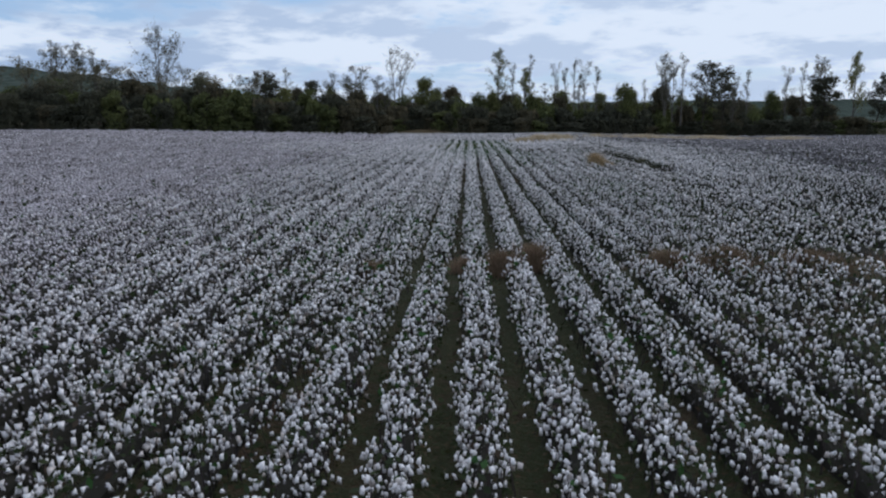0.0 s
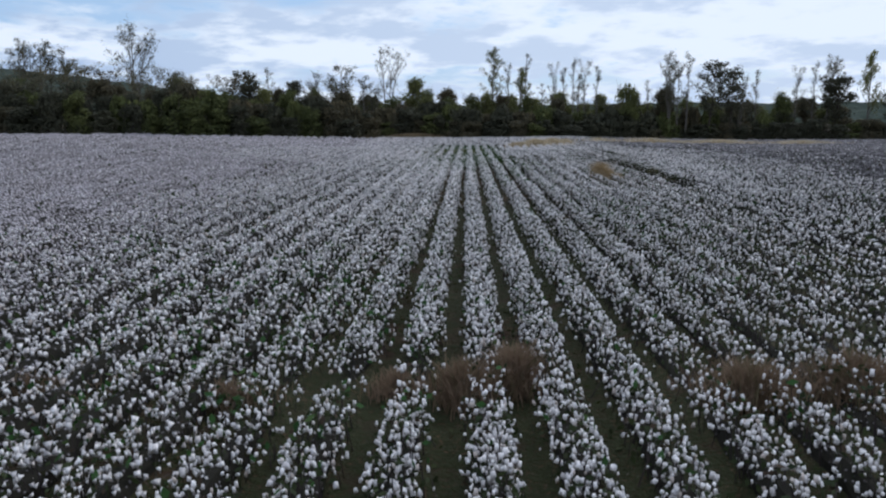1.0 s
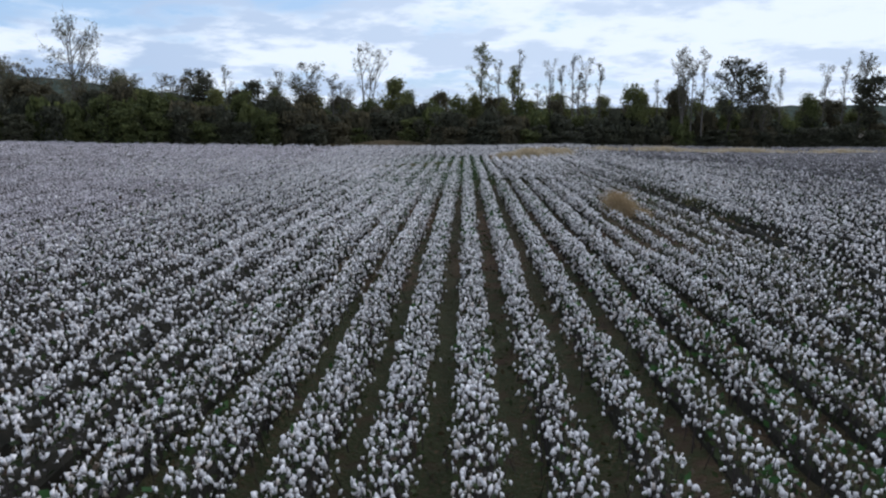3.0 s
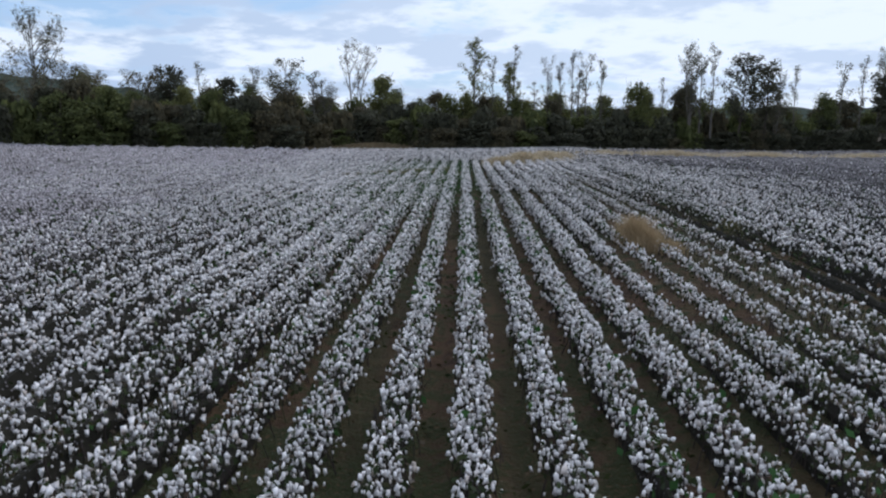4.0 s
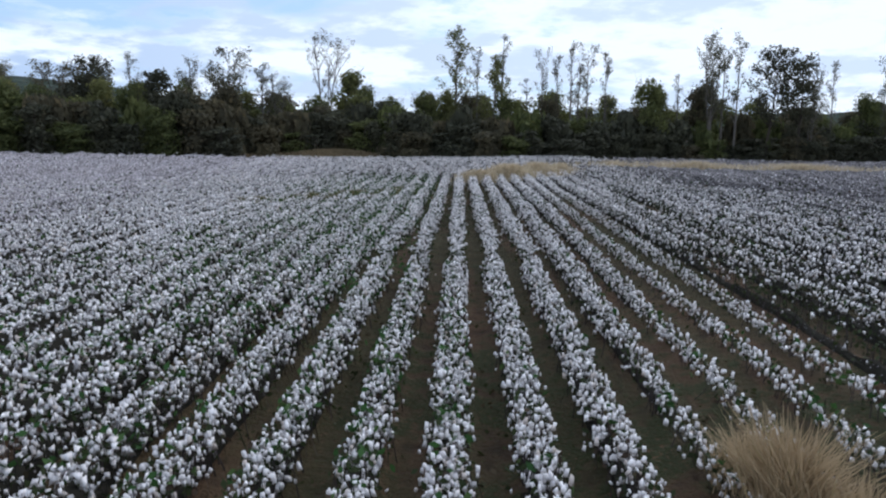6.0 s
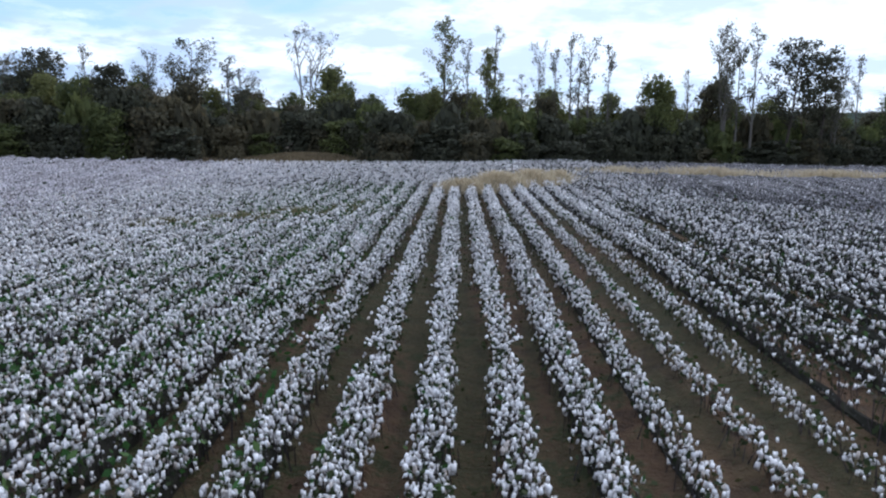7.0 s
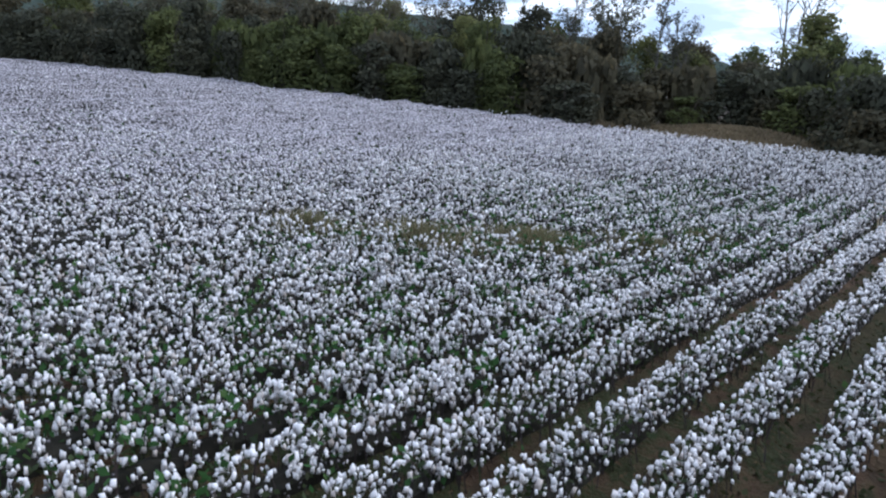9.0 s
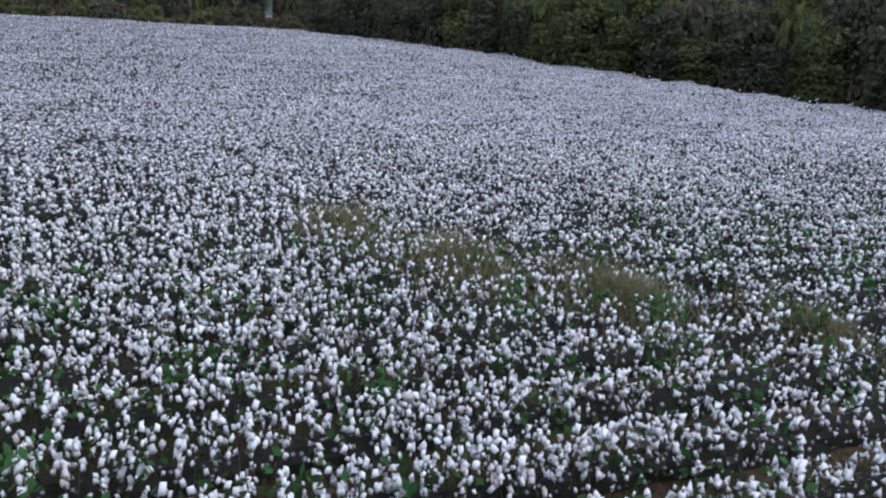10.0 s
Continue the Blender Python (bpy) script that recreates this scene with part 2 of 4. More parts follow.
def field_end(x):
    return np.interp(x, [-95, -75, -60, -50, -40, -22, 0, 10, 20, 30, 40, 55, 90], [104, 110, 113, 117, 120, 127, 129, 131.5, 136, 141, 145, 147, 149])


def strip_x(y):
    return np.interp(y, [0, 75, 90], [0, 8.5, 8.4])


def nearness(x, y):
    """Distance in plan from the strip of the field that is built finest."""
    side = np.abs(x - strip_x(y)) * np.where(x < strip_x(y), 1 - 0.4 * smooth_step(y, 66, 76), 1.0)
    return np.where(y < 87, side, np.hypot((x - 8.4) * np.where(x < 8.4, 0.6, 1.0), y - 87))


def spot(x, y, cx, cy, rx, ry):
    return np.exp(-((x - cx) / rx) ** 2 - ((y - cy) / ry) ** 2)


def thin_from(y):
    """Where, across the rows, the thin strip of the crop begins."""
    return np.interp(y, [40, 56, 70, 100], [7.0, 7.5, 9.8, 11.0])


def thin_strip(x, y):
    """The strip where the plants are small and poor."""
    return smooth_step(x - thin_from(y), -0.4, 1.2) * (1 - smooth_step(x, 12.6, 13.6)) * smooth_step(y, 43, 52) * (1 - smooth_step(y, 96, 106))


def lush(x, y):
    """The corner where the plants are biggest."""
    return smooth_step(y, 62, 78) * (1 - smooth_step(x, 3.2, 5.6)) * smooth_step(x, -14, -7)


def stand(x, y, bolls=True):
    """How well the crop stands, or how full of bolls it is: 1 full, 0 bare."""
    d = 0.90 + 0.16 * waves(x, y, 9, 11) + 0.10 * waves(x, y, 2.2, 12)
    ragged = 0.5 + 0.5 * waves(x, y * 0.2, 3.5, 13)
    d = d * (1 - 0.9 * np.clip(ragged, 0, 1) * np.exp(-((y - 20.3) / 1.2) ** 2) * smooth_step(x, -14, -2))
    for cx, cy, rx, ry in ((9.9, 59.9, 1.0, 1.7), (8.5, 110.5, 3.0, 2.0), (13.0, 114, 3.0, 2.4), (-5.2, 90.6, 2.2, 1.2), (-2.6, 92.3, 2.2, 1.3), (-0.6, 94.5, 2.2, 1.3), (1.4, 97.0, 1.8, 1.0), (2.0, 99.8, 1.4, 0.8), (27, 124, 9, 2.2), (44, 127, 14, 2.2)):
        d = d * (1 - (0.9 if cx > 5 else 0.62) * spot(x, y, cx, cy, rx, ry))
    thin = thin_strip(x, y)
    d = d * (1 - (0.50 if bolls else 0.42) * thin)
    # two rows that bore no bolls
    d = d * (1 - (0.95 if bolls else 0.3) * np.exp(-((x - 13.6) / 0.5) ** 2) * smooth_step(y, 46, 53) * (1 - smooth_step(y, 70, 80)))
    d = d * (1 - (0.93 if bolls else 0.3) * np.exp(-((x - 15.75) / 0.45) ** 2) * (0.45 * smooth_step(y, 74, 80) + 0.55 * smooth_step(y, 83, 88)) * (1 - smooth_step(y, 94, 100)))
    d = d * (1 - 0.36 * smooth_step(x, 1, 7) * (1 - smooth_step(y, 32, 46)))
    d = d * (1 - (0.52 if bolls else 0.1) * smooth_step(x - strip_x(y), 3.0, 8))
    d = d * (1 + 0.18 * smooth_step(y, 44, 62) * smooth_step(x, -8, -2) * (1 - smooth_step(x, 6.5, 8.5)))
    if bolls:
        d = d * (1 - 0.45 * spot(x, y, 3.5, 98, 6.5, 8)) * (1 - 0.3 * spot(x, y, 14.5, 77, 3, 7)) * (1 - 0.3 * spot(x, y, 1.9, 80.0, 2.2, 2.0))
    return np.clip(d, 0.02, 1.25)


# ---- ground ----
def build_ground():
    def line(*spans):
        out = [np.arange(a, b, s) for a, b, s in spans]
        return np.concatenate(out)
    xs = line((-3000, -300, 300), (-300, -100, 20), (-100, -16, 3), (-16, 24, ROW / 6), (24, 100, 3), (100, 300, 20), (300, 3001, 300))
    ys = line((-3000, -300, 300), (-300, -40, 20), (-40, 160, 4), (160, 300, 10), (300, 3301, 300))
    gx, gy = np.meshgrid(xs, ys)
    z = land(gx, gy)
    inside = (gy < field_end(gx)) & (np.abs(gx - 4) < 20)
    z = z + np.where(inside, 0.05 * np.cos(row_of(gx, gy) * 2 * np.pi), 0) + 0.012 * waves(gx, gy, 0.9, 5)
    verts = np.stack([gx, gy, z], -1).reshape(-1, 3)
    w = len(xs)
    i = (np.arange(len(ys) - 1)[:, None] * w + np.arange(w - 1)[None, :]).ravel()
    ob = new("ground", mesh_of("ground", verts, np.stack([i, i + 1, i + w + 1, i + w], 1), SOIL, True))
    tagged(ob, "brown furrowed field soil with green weeds and stubble", "ground", kind="structure")


build_ground()

# ---- far wooded hills ----
def build_hills():
    az = np.radians(np.linspace(118, -62, 260))
    top = np.interp(np.degrees(az), [-62, -20, 0, 14, 20, 27, 34, 48, 60, 90, 118], [1.0, 1.1, 1.0, 1.3, 1.6, 2.5, 3.2, 3.8, 4.4, 4.6, 4.0])
    rings = np.linspace(0, 1, 9)
    r = np.random.RandomState(4)
    verts = []
    for s in rings:
        dist = 520 + 330 * s
        h = 850 * np.tan(np.radians(top * 1.12)) * s ** 0.8 * dist / 850 + r.normal(0, 0.8, len(az)) * (0.3 + s)
        verts.append(np.stack([6 - np.sin(az) * dist, 60 + np.cos(az) * dist, h + 2.0 - 6 * (s == 0)], -1))
    verts = np.concatenate(verts)
    w = len(az)
    i = (np.arange(len(rings) - 1)[:, None] * w + np.arange(w - 1)[None, :]).ravel()
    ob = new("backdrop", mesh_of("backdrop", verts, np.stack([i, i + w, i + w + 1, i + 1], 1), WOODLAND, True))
    tagged(ob, "low hazy hills covered in grey-green woodland", "hill", kind="structure")


build_hills()


# ---- the cotton crop ----
LUMP_V = np.array([(0.75, 0, 0.7), (-0.38, 0.65, 0.55), (-0.38, -0.65, 0.8), (-0.95, 0, -0.5), (0.48, 0.82, -0.6), (0.48, -0.82, -0.45)], float)
LUMP_F = np.array([(0, 1, 2), (0, 4, 1), (1, 3, 2), (2, 5, 0), (1, 4, 3), (2, 3, 5), (0, 5, 4), (3, 4, 5)])
TETRA_V = np.array([(1, 1, 1), (-1, -1, 1), (-1, 1, -1), (1, -1, -1)], float) * 0.75
TETRA_F = np.array([(0, 2, 1), (0, 1, 3), (0, 3, 2), (1, 2, 3)])


def scatter_solids(shape_v, shape_f, centres, size, r):
    """Small lumps of the given shape, each turned and dented its own way."""
    n, k = len(centres), len(shape_v)
    a, b = r.uniform(0, 6.28, n), r.normal(0, 0.3, n)
    ca, sa, cb, sb = np.cos(a), np.sin(a), np.cos(b), np.sin(b)
    v = np.repeat(shape_v[None], n, 0) * r.uniform(0.72, 1.28, (n, k, 1)) * size[:, None, None] * r.uniform((0.72, 0.72, 1.1), (1.1, 1.1, 1.95), (n, 3))[:, None]
    x, y, z = v[..., 0], v[..., 1], v[..., 2]
    y, z = y * cb[:, None] - z * sb[:, None], y * sb[:, None] + z * cb[:, None]
    x, y = x * ca[:, None] - y * sa[:, None], x * sa[:, None] + y * ca[:, None]
    verts = np.stack([x, y, z], -1) + centres[:, None]
    return verts.reshape(-1, 3), (shape_f[None] + (np.arange(n) * k)[:, None, None]).reshape(-1, shape_f.shape[1])


def scatter_facing(centres, normals, size, r):
    """Leaves that roughly face along the given normals."""
    n = len(centres)
    u = np.cross(normals, r.normal(0, 1, (n, 3)))
    u /= np.linalg.norm(u, axis=1)[:, None] + 1e-9
    w = np.cross(normals, u)
    w /= np.linalg.norm(w, axis=1)[:, None] + 1e-9
    u, w = u * size[:, None], w * size[:, None] * 0.7
    q = np.stack([centres - u, centres + w, centres + u, centres - w], 1)
    return q.reshape(-1, 3), np.arange(n * 4).reshape(n, 4)


def scatter_quads(centres, size, r, long=1.0, flat=1.0):
    """Leaves: small bent-free quads turned every way."""
    n = len(centres)
    u = r.normal(0, 1, (n, 3)) * (1, 1, flat)
    u /= np.linalg.norm(u, axis=1)[:, None]
    w = np.cross(u, r.normal(0, 1, (n, 3)))
    w /= np.linalg.norm(w, axis=1)[:, None]
    u, w = u * (size * long)[:, None], w * size[:, None] * 0.6
    q = np.stack([centres - u, centres + w, centres + u, centres - w], 1)
    return q.reshape(-1, 3), np.arange(n * 4).reshape(n, 4)


def upright_stems(tops, r):
    """Thin stems from the ground up to the given tops."""
    n = len(tops)
    foot = tops + np.stack([r.normal(0, 0.07, n), r.normal(0, 0.07, n), np.zeros(n)], -1)
    foot[:, 2] = land(foot[:, 0], foot[:, 1]) - 0.02
    a = r.uniform(0, 3.14, n)
    w = np.stack([np.cos(a), np.sin(a), 0 * a], -1) * r.uniform(0.006, 0.013, n)[:, None]
    q = np.stack([foot - w, foot + w, tops + 0.6 * w, tops - 0.6 * w], 1)
    return q.reshape(-1, 3), np.arange(n * 4).reshape(n, 4)


FIRST_ROW, LAST_ROW = -83, 80
PLANT_ROWS, PLANT_FROM, PLANT_TO = range(4, 9), 73.0, 80.0


def own_plants(k, y):
    """Where single plants are built instead of the joined crop."""
    return (k >= PLANT_ROWS[0]) & (k <= PLANT_ROWS[-1]) & (y >= PLANT_FROM) & (y <= PLANT_TO)


def top_of(u, x, y):
    """Height of the canopy, u metres beside the row's middle."""
    tall = 0.67 + 0.06 * waves(x, y, 1.3, 21) + 0.05 * waves(x, y, 12, 22)
    return tall * (1 - 0.34 * thin_strip(x, y)) * (1 - 0.72 * smooth_step(np.abs(u), 0.14, 0.54))


def row_middle(k, y):
    return row_x(k, y) + 0.035 * waves(k * 3.1, y, 7, 31)


def in_crop(k, y):
    x = row_x(k, y)
    ok = (y > -14) & (y < field_end(x) - 0.6 + 0.5 * waves(x, y, 3, 33))
    return ok


def leafy(x, y):
    """Green gaps between the big plants of the lush corner."""
    return lush(x, y) * smooth_step(x, -6, -0.5) * smooth_step(waves(x, y, 1.5, 44), 0.1, 0.7)


def clumps(x, y):
    """Single plants, full or poor, and gaps where one failed."""
    return (0.60 + 0.50 * smooth_step(waves(x * 1.7, y, 0.75, 43), -0.9, 0.5)) * (1 - 0.4 * leafy(x, y))


def headland(y):
    """The closed strip at the rows' end, sown across."""
    return smooth_step(y, 109, 114)


def slim(x, y):
    """Where the rows are narrow and the lanes clear."""
    edge = np.interp(y, [40, 60, 76], [0.2, 1.0, 2.8])
    return smooth_step(x - edge, 0, 2) * smooth_step(y, 34, 48) * (1 - 1.5 * smooth_step(y, 98, 114))


def crop_points(per_metre, lo, hi, r, lean=0.5, bolls=True):
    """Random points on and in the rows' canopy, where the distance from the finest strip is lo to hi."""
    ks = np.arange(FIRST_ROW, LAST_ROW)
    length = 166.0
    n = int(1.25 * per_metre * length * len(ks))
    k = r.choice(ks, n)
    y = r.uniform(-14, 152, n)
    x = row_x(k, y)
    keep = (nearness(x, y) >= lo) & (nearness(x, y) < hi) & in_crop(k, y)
    k, y, x = k[keep], y[keep], x[keep]
    keep = (r.uniform(0, 1.25, len(k)) < stand(x, y, bolls) * clumps(x, y) * (0.3 + 0.7 * smooth_step(y, 2, 6))) & ~own_plants(k, y)
    k, y = k[keep], y[keep]
    mid = row_x(k, y)
    half = 0.33 + 0.06 * waves(k * 5.3, y, 1.3, 41) - 0.15 * thin_strip(mid, y)
    half = half + 0.18 * smooth_step(np.interp(y, [0, 40, 60, 80, 110], [-1.5, -0.5, -1.0, 3.6, 3.4]) - mid, 0, 3)
    half = half * (1 - (0.27 - 0.07 * smooth_step(y, 62, 70)) * slim(mid, y))
    u = np.clip(r.uniform(-1, 1, len(k)) * half + r.normal(0, 0.06, len(k)), -0.55, 0.55)
    u = u * (1 - headland(y))
    x = row_middle(k, y) + u + r.uniform(-0.5, 0.5, len(k)) * ROW * headland(y)
    # plants stand about a third of a metre apart along the row
    y = y + 0.05 * np.sin(y * 2 * np.pi / 0.33 + k * 2.4)
    z = land(x, y) + top_of(u, x, y) * (1 - lean * r.uniform(0, 1, len(k)) ** 1.3)
    return np.stack([x, y, z], -1), k


SINGLE_ROWS = range(-10, 23)


def build_crop():
    """The rows that can be told apart are things of their own, the closed crop to either side is one."""
    rest = tagged(new("cotton_crop"), "closed stand of ripe white cotton with open bolls", "cotton", kind="stuff")
    rows = {}
    for k in SINGLE_ROWS:
        rows[k] = tagged(new("cotton_row"), "row of ripe cotton plants, white bolls on dark stalks", "cotton row", "cotton rows")
    r = np.random.RandomState(7)

    def share(name, label, mat, centres, ks, shape):
        """Splits scattered pieces among the rows."""
        order = np.argsort(ks, kind="stable")
        centres, ks = centres[order], ks[order]
        cuts = [k for k in SINGLE_ROWS] + [SINGLE_ROWS[-1] + 1]
        at = np.searchsorted(ks, cuts)
        pieces = [(rows[k], centres[at[i]:at[i + 1]]) for i, k in enumerate(SINGLE_ROWS)]
        pieces.append((rest, np.concatenate([centres[:at[0]], centres[at[-1]:]])))
        for owner, c in pieces:
            if len(c):
                v, f = shape(c)
                ob = part(name, mesh_of(name, v, f, mat, name == "lint"), owner, label)
                tagged(ob, kind="stuff")

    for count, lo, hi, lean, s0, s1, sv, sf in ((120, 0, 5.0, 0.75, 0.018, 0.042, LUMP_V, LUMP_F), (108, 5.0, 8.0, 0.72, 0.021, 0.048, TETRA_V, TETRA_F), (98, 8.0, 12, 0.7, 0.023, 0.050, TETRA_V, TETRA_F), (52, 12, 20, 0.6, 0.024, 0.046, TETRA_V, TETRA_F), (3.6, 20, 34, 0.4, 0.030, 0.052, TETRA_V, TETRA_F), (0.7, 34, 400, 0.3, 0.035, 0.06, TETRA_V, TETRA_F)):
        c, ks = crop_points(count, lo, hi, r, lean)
        share("lint", "open white cotton bolls", LINT, c, ks, lambda q: scatter_solids(sv, sf, q, r.uniform(s0, s1, len(q)) * (1 + 0.08 * lush(q[:, 0], q[:, 1]) + 0.10 * smooth_step(q[:, 1], 42, 54) - 0.06 * smooth_step(q[:, 1], 60, 70)), r))
    c, ks = crop_points(28, 0, 9, r, 0.5)
    keep = r.uniform(0, 1, len(c)) < lush(c[:, 0], c[:, 1])
    share("lint", "open white cotton bolls", LINT, c[keep], ks[keep], lambda q: scatter_solids(LUMP_V, LUMP_F, q, r.uniform(0.027, 0.05, len(q)), r))
    c, ks = crop_points(26, 12, 80, r, 0.55)
    keep = (c[:, 1] > 98) & (np.abs(c[:, 0] - 3) < 18)
    share("lint", "open white cotton bolls", LINT, c[keep], ks[keep], lambda q: scatter_solids(TETRA_V, TETRA_F, q, r.uniform(0.03, 0.055, len(q)), r))
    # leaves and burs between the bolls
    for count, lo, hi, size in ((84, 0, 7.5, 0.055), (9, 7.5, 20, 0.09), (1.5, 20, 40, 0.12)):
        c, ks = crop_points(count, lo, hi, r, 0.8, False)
        c[:, 2] -= r.uniform(-0.04, 0.05, len(c))
        share("foliage", "dull green and brown cotton leaves", COTTON_LEAF, c, ks, lambda q: scatter_quads(q, r.uniform(0.6, 1.3, len(q)) * size, r))
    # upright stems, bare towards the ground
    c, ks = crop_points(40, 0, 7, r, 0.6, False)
    share("stalk", "dark brown upright cotton stalks", STALK, c, ks, lambda q: upright_stems(q, r))
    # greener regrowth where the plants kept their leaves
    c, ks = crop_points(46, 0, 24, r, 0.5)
    c[:, 2] += 0.03
    green = sum(spot(c[:, 0], c[:, 1], *q) for q in ((1.9, 80.2, 2.2, 2.2), (3.2, 78.5, 1.4, 1.3), (2.5, 84.5, 0.8, 3.0), (0.2, 78.6, 1.6, 1.4), (-1, 70, 4, 8), (-3, 100, 5, 3), (7, 37, 1.5, 5), (-4, 24, 3, 6), (11, 64, 2, 4), (3, 60, 3, 9)))
    clump = smooth_step(waves(c[:, 0], c[:, 1], 1.1, 55), -0.2, 0.9)
    green = green * 2.4 * clump + 0.03 + 0.25 * smooth_step(waves(c[:, 0], c[:, 1], 8, 51), 0.6, 1.4)
    keep = r.uniform(0, 1, len(c)) < green
    share("regrowth", "fresh green leaves of regrowth", FRESH_LEAF, c[keep], ks[keep], lambda q: scatter_quads(q, r.uniform(0.045, 0.095, len(q)), r))
    n = 100000
    x, y = r.uniform(-14, 6, n), r.uniform(62, 112, n)
    ks = np.round(row_of(x, y)).astype(int)
    keep = (r.uniform(0, 1, n) < leafy(x, y)) & in_crop(ks, y)
    x, y, ks = x[keep], y[keep], ks[keep]
    c = np.stack([x, y, land(x, y) + r.uniform(0.2, 0.72, len(x))], -1)
    share("regrowth", "fresh green leaves of regrowth", FRESH_LEAF, c, ks, lambda q: scatter_quads(q, r.uniform(0.04, 0.09, len(q)), r))
    # the mass of stalks in each row, coloured near black for its inner shade
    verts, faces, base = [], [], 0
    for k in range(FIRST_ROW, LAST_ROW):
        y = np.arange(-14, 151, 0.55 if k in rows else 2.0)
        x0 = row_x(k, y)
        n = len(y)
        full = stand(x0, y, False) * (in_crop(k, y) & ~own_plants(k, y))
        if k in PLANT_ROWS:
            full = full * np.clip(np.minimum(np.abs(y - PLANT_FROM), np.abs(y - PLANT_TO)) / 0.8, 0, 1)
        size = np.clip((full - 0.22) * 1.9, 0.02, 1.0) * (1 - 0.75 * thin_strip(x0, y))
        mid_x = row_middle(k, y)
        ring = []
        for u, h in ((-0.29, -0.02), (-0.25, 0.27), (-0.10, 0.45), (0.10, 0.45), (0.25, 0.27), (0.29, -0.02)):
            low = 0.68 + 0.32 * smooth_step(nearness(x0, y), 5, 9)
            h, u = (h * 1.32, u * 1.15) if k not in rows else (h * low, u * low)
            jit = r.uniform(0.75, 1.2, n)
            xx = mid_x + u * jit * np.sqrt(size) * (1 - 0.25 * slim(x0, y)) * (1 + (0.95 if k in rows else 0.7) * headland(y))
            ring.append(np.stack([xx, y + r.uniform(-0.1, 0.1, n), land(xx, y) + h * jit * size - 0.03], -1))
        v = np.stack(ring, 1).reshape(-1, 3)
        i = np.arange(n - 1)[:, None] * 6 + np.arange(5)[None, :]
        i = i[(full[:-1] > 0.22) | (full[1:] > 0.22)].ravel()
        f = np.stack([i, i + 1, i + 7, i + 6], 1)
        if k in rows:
            tagged(part("stalk_mass", mesh_of("stalk_mass", v, f, CROP), rows[k], "tangled brown stalks with the shade among them painted in"), kind="stuff")
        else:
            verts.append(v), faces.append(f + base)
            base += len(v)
    part("canopy", mesh_of("canopy", np.concatenate(verts), np.concatenate(faces), CROP), rest, "closed canopy of white bolls and stalks, shade blended in")


build_crop()


def build_weeds():
    """Low weeds and fallen leaves in the lanes between the rows."""
    r = np.random.RandomState(61)
    n = 80000
    y = r.uniform(4, 112, n)
    x = strip_x(y) + r.uniform(-9, 9, n)
    lane = np.abs(row_of(x, y) % 1.0 - 0.5) < 0.24
    patch = smooth_step(waves(x, y, 2.6, 62), 0.0, 1.0) * (1 - 0.45 * smooth_step(y, 52, 70)) + 0.06 + 0.7 * spot(x, y, 7, 97, 5, 12)
    keep = lane & (r.uniform(0, 1, n) < patch) & ~own_plants(np.round(row_of(x, y)), y)
    x, y = x[keep], y[keep]
    c = np.stack([x, y, land(x, y) - 0.045 + r.uniform(0.0, 0.11, len(x))], -1)
    v, f = scatter_quads(c, r.uniform(0.025, 0.07, len(c)), r, flat=0.5)
    tagged(new("weeds", mesh_of("weeds", v, f, WEED_LEAF)), "low dull green weeds and fallen leaves between rows", "weeds", kind="stuff")


build_weeds()


# ---- trees ----
def tube(points, radii, sides=5):
    """A tapered tube along points."""
    points, radii = np.asarray(points, float), np.asarray(radii, float)
    d = np.gradient(points, axis=0)
    d /= np.linalg.norm(d, axis=1)[:, None] + 1e-9
    side = np.cross(d, (0.31, 0.92, 0.23))
    side /= np.linalg.norm(side, axis=1)[:, None] + 1e-9
    up = np.cross(d, side)
    a = np.linspace(0, 2 * np.pi, sides, endpoint=False)
    ring = points[:, None] + radii[:, None, None] * (side[:, None] * np.cos(a)[None, :, None] + up[:, None] * np.sin(a)[None, :, None])
    n = len(points)
    i, j = np.meshgrid(np.arange(n - 1), np.arange(sides), indexing="ij")
    f = np.stack([i * sides + j, i * sides + (j + 1) % sides, (i + 1) * sides + (j + 1) % sides, (i + 1) * sides + j], -1).reshape(-1, 4)
    return ring.reshape(-1, 3), f


def bent(start, way, length, r, n=6, wander=0.12, rise=0.0):
    p, out = np.array(start, float), []
    d = np.array(way, float) / np.linalg.norm(way)
    for _ in range(n):
        out.append(p.copy())
        p = p + d * length / (n - 1)
        d = d + r.normal(0, wander, 3) + (0, 0, rise)
        d /= np.linalg.norm(d)
    return np.array(out)


class Wood:
    def __init__(self):
        self.v, self.f, self.n = [], [], 0

    def add(self, points, radii, sides=5):
        v, f = tube(points, radii, sides)
        self.v.append(v), self.f.append(f + self.n)
        self.n += len(v)

    def mesh(self, name, mat):
        return mesh_of(name, np.concatenate(self.v), np.concatenate(self.f), mat, True)


